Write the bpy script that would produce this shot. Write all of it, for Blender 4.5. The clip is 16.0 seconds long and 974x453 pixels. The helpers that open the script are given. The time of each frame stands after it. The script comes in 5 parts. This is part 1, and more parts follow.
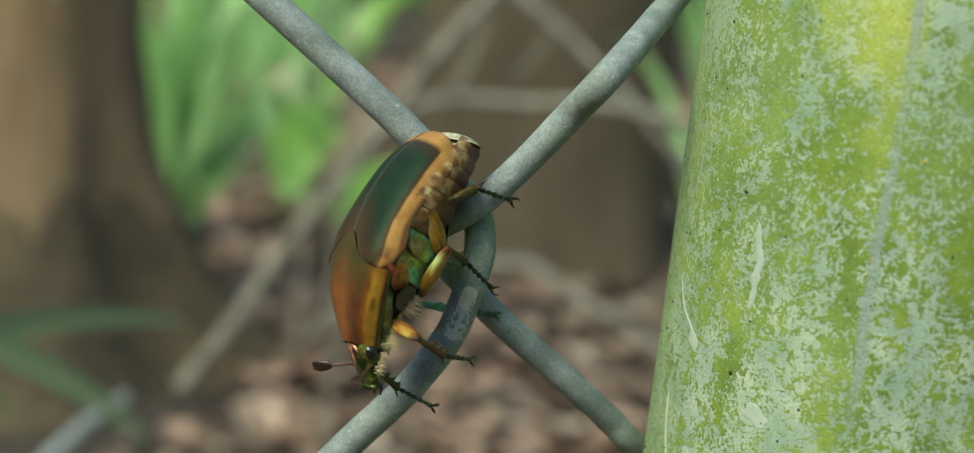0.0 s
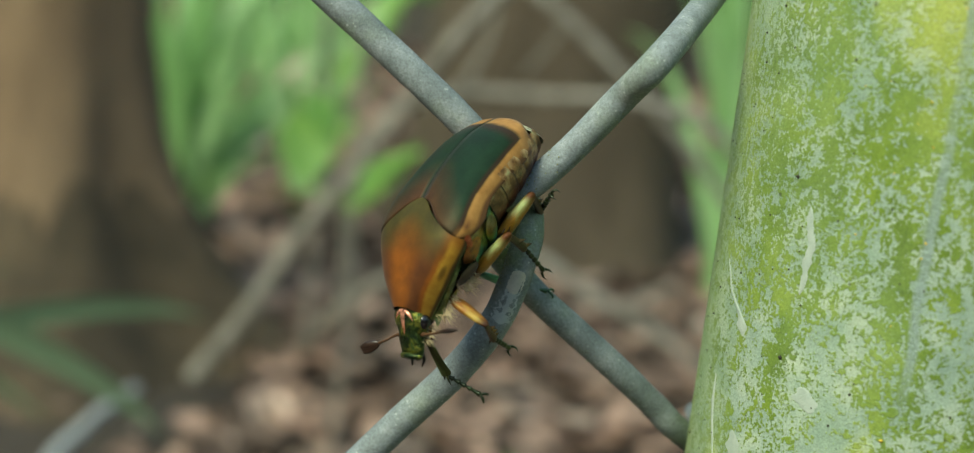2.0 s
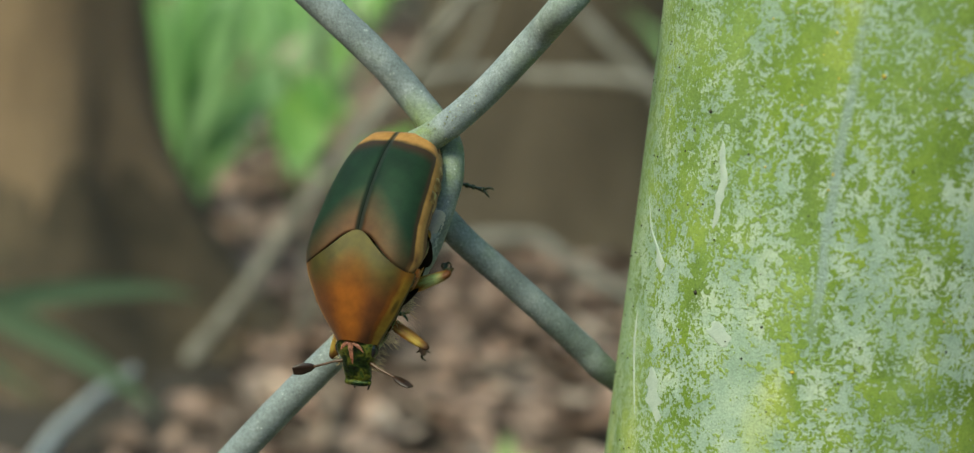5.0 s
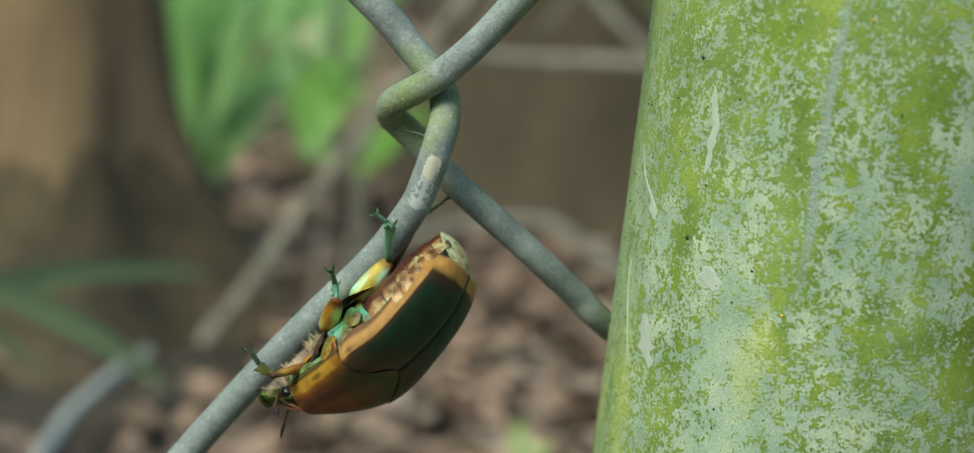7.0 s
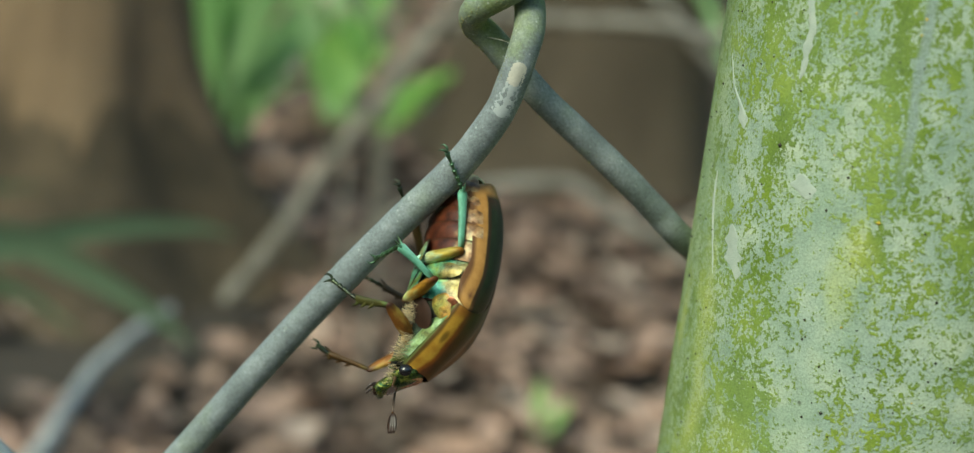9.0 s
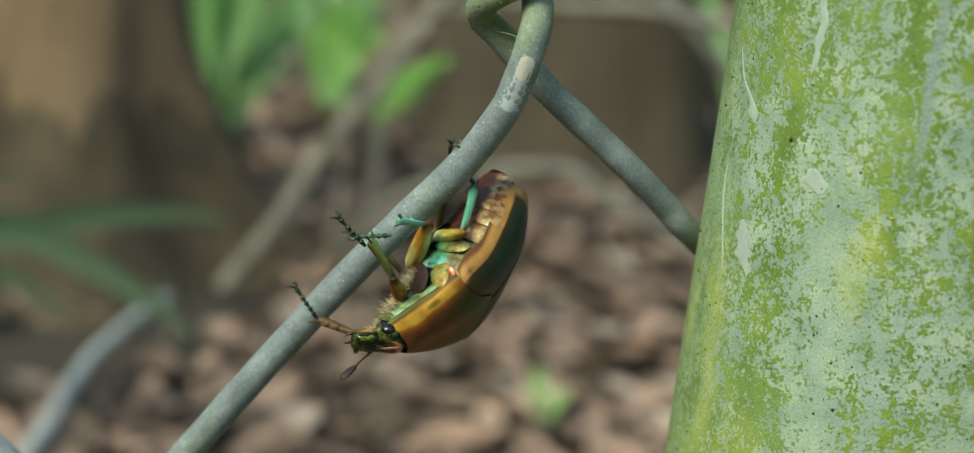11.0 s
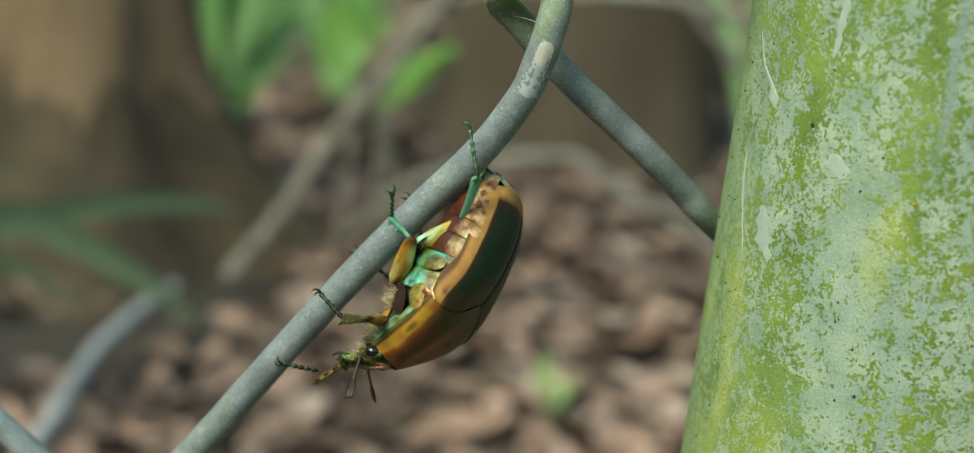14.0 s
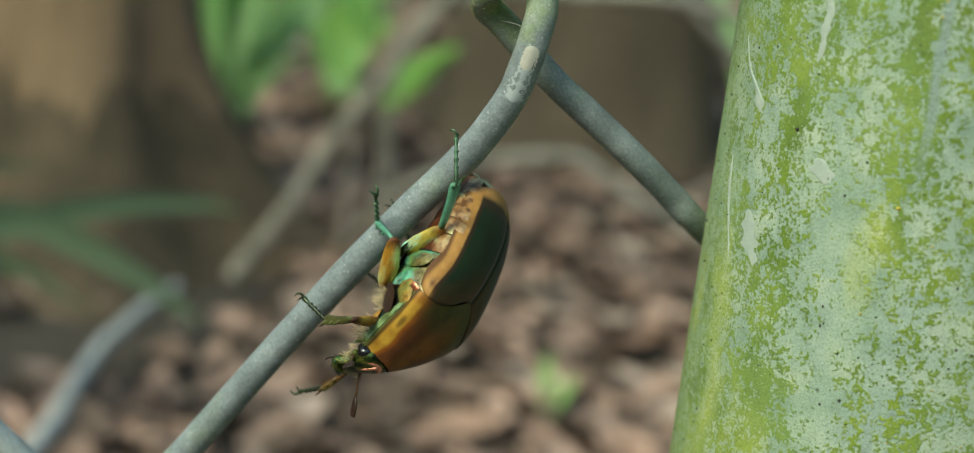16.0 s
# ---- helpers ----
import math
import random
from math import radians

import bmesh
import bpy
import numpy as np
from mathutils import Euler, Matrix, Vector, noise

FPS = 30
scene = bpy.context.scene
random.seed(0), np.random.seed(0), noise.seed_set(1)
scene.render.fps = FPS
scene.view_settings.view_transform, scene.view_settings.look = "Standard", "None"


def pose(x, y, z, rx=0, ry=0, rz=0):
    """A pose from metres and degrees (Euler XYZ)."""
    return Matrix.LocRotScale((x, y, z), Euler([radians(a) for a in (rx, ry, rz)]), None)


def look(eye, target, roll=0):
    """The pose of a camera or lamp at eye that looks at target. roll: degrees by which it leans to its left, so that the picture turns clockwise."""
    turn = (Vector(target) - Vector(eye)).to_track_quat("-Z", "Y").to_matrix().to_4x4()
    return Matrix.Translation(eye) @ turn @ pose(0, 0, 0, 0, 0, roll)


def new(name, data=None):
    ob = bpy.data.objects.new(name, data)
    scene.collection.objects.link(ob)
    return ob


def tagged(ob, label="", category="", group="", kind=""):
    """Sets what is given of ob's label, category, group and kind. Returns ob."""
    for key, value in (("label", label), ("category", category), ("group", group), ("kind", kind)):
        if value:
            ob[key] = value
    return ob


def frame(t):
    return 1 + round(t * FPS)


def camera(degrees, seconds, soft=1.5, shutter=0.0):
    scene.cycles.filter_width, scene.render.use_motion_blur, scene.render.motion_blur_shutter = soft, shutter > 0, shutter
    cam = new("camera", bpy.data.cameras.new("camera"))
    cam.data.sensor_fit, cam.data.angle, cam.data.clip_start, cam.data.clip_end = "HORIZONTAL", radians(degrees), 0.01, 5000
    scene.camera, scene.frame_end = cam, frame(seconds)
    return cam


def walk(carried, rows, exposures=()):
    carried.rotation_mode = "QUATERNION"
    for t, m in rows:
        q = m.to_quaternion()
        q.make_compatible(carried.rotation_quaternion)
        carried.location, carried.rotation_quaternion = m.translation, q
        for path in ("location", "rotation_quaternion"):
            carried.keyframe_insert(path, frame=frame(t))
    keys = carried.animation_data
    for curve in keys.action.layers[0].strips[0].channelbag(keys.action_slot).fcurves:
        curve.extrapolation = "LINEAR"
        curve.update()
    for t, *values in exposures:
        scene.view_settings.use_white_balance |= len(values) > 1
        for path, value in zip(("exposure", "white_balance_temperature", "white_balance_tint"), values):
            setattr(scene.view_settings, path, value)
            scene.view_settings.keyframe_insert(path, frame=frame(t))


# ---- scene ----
cam = camera(37.63, 16.0, soft=1.2)
# the lens is close to its subject: the fence is sharp, the wood behind it is not
cam.data.dof.use_dof = True
cam.data.dof.focus_distance = 0.1235
cam.data.dof.aperture_fstop = 22.0
KELVIN, TINT = 7150, -15
# seconds, eye x y z, yaw, pitch, roll
PATH = [
    (0.0, 0.00003, -0.00000, 0.80000, 6.776, -11.481, 6.420),
    (0.5, -0.00172, 0.00046, 0.80051, 6.893, -11.530, 6.407),
    (1.0, -0.00312, -0.00019, 0.79920, 6.954, -11.628, 6.606),
    (1.5, -0.00147, 0.00015, 0.80048, 6.904, -11.707, 6.431),
    (2.0, -0.00330, -0.00072, 0.79877, 7.097, -11.768, 6.625),
    (2.5, -0.00158, -0.00018, 0.79871, 6.970, -11.769, 6.724),
    (3.0, 0.00044, 0.00099, 0.79895, 6.814, -11.947, 6.553),
    (3.5, 0.00084, 0.00103, 0.79870, 6.751, -12.091, 6.544),
    (4.0, 0.00183, 0.00064, 0.79690, 6.809, -12.272, 6.395),
    (6.5, 0.00654, -0.00282, 0.79511, 7.370, -12.810, 6.334),
    (7.0, 0.00668, -0.00279, 0.79307, 7.578, -13.102, 6.413),
    (7.5, 0.00682, -0.00350, 0.79083, 7.898, -13.502, 6.288),
    (8.0, 0.00394, -0.00489, 0.78943, 8.172, -13.883, 6.449),
    (8.5, 0.00426, -0.00388, 0.78999, 8.111, -14.203, 6.676),
    (9.0, 0.00139, -0.00285, 0.78724, 8.163, -14.637, 6.751),
    (11.5, -0.00042, -0.00071, 0.78817, 7.829, -15.196, 6.490),
    (12.0, -0.00106, 0.00049, 0.78924, 7.720, -15.142, 6.423),
    (12.5, 0.00117, -0.00012, 0.78950, 7.694, -15.208, 6.441),
    (13.0, 0.00107, -0.00064, 0.78805, 7.867, -15.359, 6.486),
    (13.5, -0.00024, -0.00073, 0.78716, 8.025, -15.535, 6.417),
    (14.0, -0.00104, -0.00136, 0.78723, 8.143, -15.672, 6.470),
    (14.5, 0.00176, -0.00154, 0.78670, 8.199, -15.714, 6.385),
    (15.0, 0.00169, -0.00193, 0.78726, 8.308, -15.627, 6.543),
    (15.5, 0.00158, -0.00170, 0.78792, 8.260, -15.666, 6.411),
    (16.0, 0.00036, -0.00115, 0.78777, 8.261, -15.685, 6.394),
]


def aim(x, y, z, yaw, pitch, roll):
    a, b = radians(yaw), radians(pitch)
    eye = Vector((x, y, z))
    return look(eye, eye + Vector((-math.sin(a) * math.cos(b), math.cos(a) * math.cos(b), math.sin(b))), roll)


walk(cam, [(t, aim(*p)) for t, *p in PATH], exposures=[(t, stops, KELVIN + warm, TINT) for t, stops, warm in ((0.0, 1.24, 60), (4.2, 1.28, 50), (8.5, 1.16, -170), (16.0, 1.14, -70))])

# ---- light: shade under trees, broad bright sky ----
world = bpy.data.worlds.new("world")
scene.world = world
world.use_nodes = True
wn = world.node_tree
wn.nodes.clear()
sky = wn.nodes.new("ShaderNodeTexSky")
sky.sky_type, sky.sun_disc = "NISHITA", False
SUN_EL, SUN_AZ = 44, 215
sky.sun_elevation, sky.sun_rotation = radians(SUN_EL), radians(SUN_AZ)
wbg = wn.nodes.new("ShaderNodeBackground")
wbg.inputs["Strength"].default_value = 0.15
wout = wn.nodes.new("ShaderNodeOutputWorld")
wn.links.new(sky.outputs[0], wbg.inputs[0])
wn.links.new(wbg.outputs[0], wout.inputs[0])
sun = new("sun", bpy.data.lights.new("sun", "SUN"))
sun.data.energy, sun.data.angle, sun.data.color = 1.55, radians(28), (1.0, 0.95, 0.86)
_e, _a = radians(SUN_EL), radians(SUN_AZ)
sun.matrix_basis = look((0, 0, 5), Vector((0, 0, 5)) - Vector((math.sin(_a) * math.cos(_e), math.cos(_a) * math.cos(_e), math.sin(_e))))


# ---- helpers of this scene ----
def part(name, bm, material, parent=None, label="", smooth=True):
    """Links a bmesh as one mesh object under a thing or a part."""
    me = bpy.data.meshes.new(name)
    bmesh.ops.recalc_face_normals(bm, faces=bm.faces)
    bm.to_mesh(me)
    bm.free()
    for p in me.polygons:
        p.use_smooth = smooth
    for m in material if isinstance(material, (list, tuple)) else [material]:
        me.materials.append(m)
    ob = new(name, me)
    ob.parent = parent
    if label:
        ob["label"] = label
    return ob


def catmull(pts, n):
    """Points evenly along a smooth line through pts."""
    p = [Vector(v) for v in pts]
    p = [2 * p[0] - p[1]] + p + [2 * p[-1] - p[-2]]
    out = []
    for i in range(1, len(p) - 2):
        for k in range(n):
            t = k / n
            a, b, c, d = p[i - 1 : i + 3]
            out.append(0.5 * (2 * b + (c - a) * t + (2 * a - 5 * b + 4 * c - d) * t * t + (3 * b - a - 3 * c + d) * t ** 3))
    return out + [p[-2]]


def tube(bm, pts, radii, seg=12, caps=True, flat=1.0):
    """A tube of the given radii along pts."""
    pts = [Vector(p) for p in pts]
    if not isinstance(radii, (list, tuple)):
        radii = [radii] * len(pts)
    rings, side = [], None
    for i, p in enumerate(pts):
        d = (pts[min(i + 1, len(pts) - 1)] - pts[max(i - 1, 0)]).normalized()
        if side is None:
            side = d.orthogonal().normalized()
        side = (side - d * side.dot(d)).normalized()
        other = d.cross(side)
        rings.append([bm.verts.new(p + radii[i] * (math.cos(a) * side + flat * math.sin(a) * other))
                      for a in (2 * math.pi * k / seg for k in range(seg))])
    for a, b in zip(rings, rings[1:]):
        for k in range(seg):
            bm.faces.new((a[k], a[(k + 1) % seg], b[(k + 1) % seg], b[k]))
    if caps:
        bm.faces.new(rings[0])
        bm.faces.new(rings[-1])
    return rings


def sheet(bm, f, nu, nv, close_v=False):
    """A grid of f(u, v), u and v from 0 to 1, with its u and v as UV."""
    uv = bm.loops.layers.uv.verify()
    g = [[bm.verts.new(f(i / nu, j / nv)) for j in range(nv + 1)] for i in range(nu + 1)]
    for i in range(nu):
        for j in range(nv):
            face = bm.faces.new((g[i][j], g[i + 1][j], g[i + 1][j + 1], g[i][j + 1]))
            for loop, (a, b) in zip(face.loops, ((i, j), (i + 1, j), (i + 1, j + 1), (i, j + 1))):
                loop[uv].uv = (a / nu, b / nv)
    return g


# ---- materials ----
class Nodes:
    """A short way to write a node material."""

    def __init__(self, name):
        self.mat = bpy.data.materials.new(name)
        self.mat.use_nodes = True
        self.t = self.mat.node_tree
        self.p = self.t.nodes["Principled BSDF"]

    def node(self, kind, inputs=None):
        n = self.t.nodes.new(kind)
        for k, v in (inputs or {}).items():
            self.put(n.inputs[k], v)
        return n

    def put(self, socket, v):
        if isinstance(v, bpy.types.NodeSocket):
            self.t.links.new(v, socket)
        elif hasattr(v, "outputs"):
            self.t.links.new(v.outputs[0], socket)
        else:
            socket.default_value = (*v, 1.0) if isinstance(v, tuple) and len(v) == 3 and socket.type == "RGBA" else v

    def coords(self, which="Object", scale=(1, 1, 1), loc=(0, 0, 0)):
        c = self.node("ShaderNodeTexCoord")
        m = self.node("ShaderNodeMapping")
        self.t.links.new(c.outputs[which], m.inputs["Vector"])
        m.inputs["Scale"].default_value = scale
        m.inputs["Location"].default_value = loc
        return m.outputs[0]

    def noise(self, co, scale, detail=4, rough=0.55, distort=0.0):
        return self.node("ShaderNodeTexNoise", {"Vector": co, "Scale": scale, "Detail": detail, "Roughness": rough, "Distortion": distort}).outputs["Fac"]

    def ramp(self, fac, stops, interp="LINEAR"):
        n = self.node("ShaderNodeValToRGB", {"Fac": fac})
        n.color_ramp.interpolation = interp
        e = n.color_ramp.elements
        while len(e) < len(stops):
            e.new(0.5)
        for el, (pos, col) in zip(e, stops):
            el.position = pos
            el.color = (*col, 1) if isinstance(col, tuple) else (col, col, col, 1)
        return n.outputs["Color"]

    def mix(self, fac, a, b, mode="MIX"):
        n = self.node("ShaderNodeMix")
        n.data_type, n.blend_type = "RGBA", mode
        # the colour sockets of the mix node: factor 0, A 6, B 7, result 2
        self.put(n.inputs[0], fac)
        self.put(n.inputs[6], a)
        self.put(n.inputs[7], b)
        return n.outputs[2]

    def math(self, op, a, b=0.0, clamp=False):
        n = self.node("ShaderNodeMath")
        n.operation, n.use_clamp = op, clamp
        self.put(n.inputs[0], a)
        self.put(n.inputs[1], b)
        return n.outputs[0]

    def bump(self, height, strength, dist):
        n = self.node("ShaderNodeBump", {"Height": height, "Strength": strength, "Distance": dist})
        self.put(self.p.inputs["Normal"], n.outputs[0])

    def speckle(self, col, co, scale, deep=0.4, high=1.4):
        """Fine punctures and glints."""
        return self.mix(1.0, col, self.ramp(self.noise(co, scale, 4, 0.7), [(0.32, deep), (0.5, 1.0), (0.68, high)]), "MULTIPLY")

    def velvet(self, weight, tint):
        """A soft bloom of fine down."""
        self.put(self.p.inputs["Sheen Weight"], weight)
        self.put(self.p.inputs["Sheen Roughness"], 0.55)
        self.put(self.p.inputs["Sheen Tint"], tint)

    def set(self, color=None, rough=None, metal=None, coat=None, coat_rough=None, spec=None):
        for k, v in (("Base Color", color), ("Roughness", rough), ("Metallic", metal), ("Coat Weight", coat), ("Coat Roughness", coat_rough), ("Specular IOR Level", spec)):
            if v is not None:
                self.put(self.p.inputs[k], v)
        return self.mat


def simple(name, a, b, scale, rough=0.6, metal=0.0, bump=0.0, dist=0.001, coat=0.0, stretch=(1, 1, 1), lo=0.3, hi=0.7, loc=(0, 0, 0)):
    """Two colours mixed by noise at two scales."""
    n = Nodes(name)
    co = n.coords(scale=stretch, loc=loc)
    big, fine = n.noise(co, scale, 4), n.noise(co, scale * 7, 5, 0.65)
    f = n.math("ADD", n.math("MULTIPLY", big, 0.65), n.math("MULTIPLY", fine, 0.35))
    n.set(n.ramp(f, [(lo, a), (hi, b)]), n.ramp(fine, [(0.3, max(rough - 0.08, 0)), (0.7, min(rough + 0.08, 1))]), metal, coat)
    if bump:
        n.bump(fine, bump, dist)
    return n.mat


def post_paint():
    """Pale weathered paint half covered with green algae."""
    n = Nodes("algae_on_pale_paint")
    co = n.coords()
    tall = n.coords(scale=(1, 1, 0.55), loc=(0.011, 0.004, 0.02))
    pale = n.ramp(n.noise(co, 260, 6), [(0.3, (0.25, 0.33, 0.275)), (0.52, (0.355, 0.43, 0.355)), (0.75, (0.50, 0.55, 0.42))])
    green = n.ramp(n.noise(co, 190, 6, 0.65), [(0.3, (0.085, 0.138, 0.009)), (0.5, (0.165, 0.240, 0.019)), (0.72, (0.29, 0.36, 0.05))])
    large = n.noise(tall, 70, 2, 0.5, 0.5)
    mid = n.noise(tall, 330, 4, 0.6, 0.3)
    small = n.noise(co, 1100, 4, 0.6, 0.2)
    fine = n.noise(co, 3400, 3, 0.6)
    cover = n.math("ADD", n.math("ADD", n.math("MULTIPLY", large, 0.40), n.math("MULTIPLY", mid, 0.72)), n.math("ADD", n.math("MULTIPLY", small, 1.05), n.math("MULTIPLY", fine, 1.0)))
    # the growth follows the rain down the pipe: long upright bands, and a thin even film on the side away from the light
    band = n.noise(n.coords(scale=(1, 1, 0.13), loc=(0.031, 0.0, 0.0)), 150, 2, 0.5, 0.3)
    side = n.node("ShaderNodeSeparateXYZ", {"Vector": co}).outputs[0]
    edge = n.math("ADD", n.math("MULTIPLY", side, 100.0), n.math("MULTIPLY", n.noise(tall, 160, 4, 0.6), 0.7))
    shore = n.ramp(n.math("ADD", edge, 2.35), [(0.70, 1.0), (1.15, 0.0)])
    cover = n.math("ADD", cover, n.math("MULTIPLY", n.math("SUBTRACT", band, 0.50), 0.5))
    lim = n.node("ShaderNodeMapRange", {"Value": cover, "From Min": 1.535, "From Max": 1.615})
    col = n.mix(lim.outputs[0], pale, green)
    col = n.mix(n.math("MULTIPLY", shore, n.ramp(small, [(0.36, 0.85), (0.62, 0.25)])), col, n.ramp(mid, [(0.3, (0.20, 0.29, 0.075)), (0.5, (0.295, 0.385, 0.17)), (0.7, (0.41, 0.48, 0.32))]))
    film = n.node("ShaderNodeMapRange", {"Value": n.noise(tall, 95, 3), "From Min": 0.35, "From Max": 0.7, "To Min": 0.05, "To Max": 0.38})
    col = n.mix(film.outputs[0], col, n.mix(0.45, (0.20, 0.33, 0.06), pale))
    yellow = n.node("ShaderNodeMapRange", {"Value": n.noise(n.coords(scale=(1, 1, 0.4), loc=(0.05, 0.02, 0.013)), 85, 3), "From Min": 0.58, "From Max": 0.72, "To Max": 0.7})
    col = n.mix(yellow.outputs[0], col, (0.52, 0.55, 0.13))
    # a long grey run of old paint down the front
    xyz = n.node("ShaderNodeSeparateXYZ", {"Vector": n.coords()})
    off = n.math("ABSOLUTE", n.math("SUBTRACT", xyz.outputs[0], n.math("ADD", -0.0050, n.math("MULTIPLY", n.math("SUBTRACT", n.noise(n.coords(scale=(0.01, 0.01, 1)), 60, 3), 0.5), 0.0022))))
    run = n.math("MULTIPLY", n.ramp(n.math("MULTIPLY", off, 1000.0), [(0.22, 1.0), (0.55, 0.0)]), n.ramp(n.noise(n.coords(scale=(1, 1, 0.5)), 90, 3), [(0.42, 0.0), (0.55, 0.8)]))
    col = n.mix(run, col, (0.27, 0.34, 0.31))
    specks = n.node("ShaderNodeTexVoronoi", {"Vector": co, "Scale": 420.0})
    dark = n.node("ShaderNodeMapRange", {"Value": specks.outputs["Distance"], "From Min": 0.05, "From Max": 0.09, "To Min": 0.75, "To Max": 0.0})
    col = n.mix(n.math("MULTIPLY", dark.outputs[0], n.ramp(n.noise(co, 150, 2), [(0.5, 0.0), (0.6, 1.0)])), col, (0.05, 0.055, 0.02))
    grain = n.ramp(n.noise(co, 5600, 3, 0.7), [(0.28, 0.67), (0.5, 0.96), (0.72, 1.17)])
    col = n.mix(1.0, col, grain, "MULTIPLY")
    n.set(col, n.ramp(fine, [(0.3, 0.55), (0.7, 0.8)]), 0.0, 0.0, spec=0.35)
    n.bump(n.math("ADD", n.math("MULTIPLY", lim.outputs[0], 0.7), n.math("MULTIPLY", fine, 0.9)), 0.55, 0.00012)
    return n.mat


def wire_zinc():
    """Dull grey galvanised wire with a green film of algae and grit."""
    n = Nodes("dull_galvanised_wire")
    co = n.coords()
    fine = n.noise(co, 2600, 5, 0.65)
    col = n.ramp(n.noise(co, 420, 5), [(0.3, (0.155, 0.175, 0.18)), (0.55, (0.225, 0.25, 0.258)), (0.75, (0.335, 0.355, 0.36))])
    algae = n.node("ShaderNodeMapRange", {"Value": n.noise(co, 130, 4), "From Min": 0.5, "From Max": 0.7, "To Max": 0.5})
    col = n.mix(algae.outputs[0], col, (0.19, 0.24, 0.11))
    # more of it has settled in the bends where the wires cross
    off = n.node("ShaderNodeVectorMath", {0: n.coords(), 1: (-0.0180, 0.1235, 0.7735)})
    off.operation = "DISTANCE"
    near = n.math("ADD", n.math("MULTIPLY", off.outputs["Value"], 100.0), n.math("MULTIPLY", n.noise(co, 500, 4, 0.65), 0.9))
    col = n.mix(n.ramp(near, [(0.55, 0.75), (1.15, 0.0)]), col, (0.20, 0.26, 0.055))
    grit = n.node("ShaderNodeMapRange", {"Value": fine, "From Min": 0.62, "From Max": 0.74, "To Max": 0.7})
    col = n.mix(grit.outputs[0], col, (0.42, 0.45, 0.38))
    # grained all over: dark pits and pale dust
    grain = n.ramp(n.noise(co, 4200, 4, 0.7), [(0.3, 0.68), (0.5, 1.0), (0.7, 1.32)])
    col = n.mix(1.0, col, grain, "MULTIPLY")
    pits = n.node("ShaderNodeTexVoronoi", {"Vector": co, "Scale": 1500.0})
    pit = n.node("ShaderNodeMapRange", {"Value": pits.outputs["Distance"], "From Min": 0.10, "From Max": 0.22, "To Min": 0.8, "To Max": 0.0})
    col = n.mix(n.math("MULTIPLY", pit.outputs[0], n.ramp(n.noise(co, 600, 3), [(0.48, 0.0), (0.62, 1.0)])), col, (0.46, 0.49, 0.46))
    n.set(col, n.ramp(fine, [(0.3, 0.6), (0.7, 0.8)]), 0.05, spec=0.35)
    n.bump(n.math("ADD", fine, n.math("MULTIPLY", n.noise(co, 700, 3), 0.6)), 0.55, 0.0001)
    return n.mat


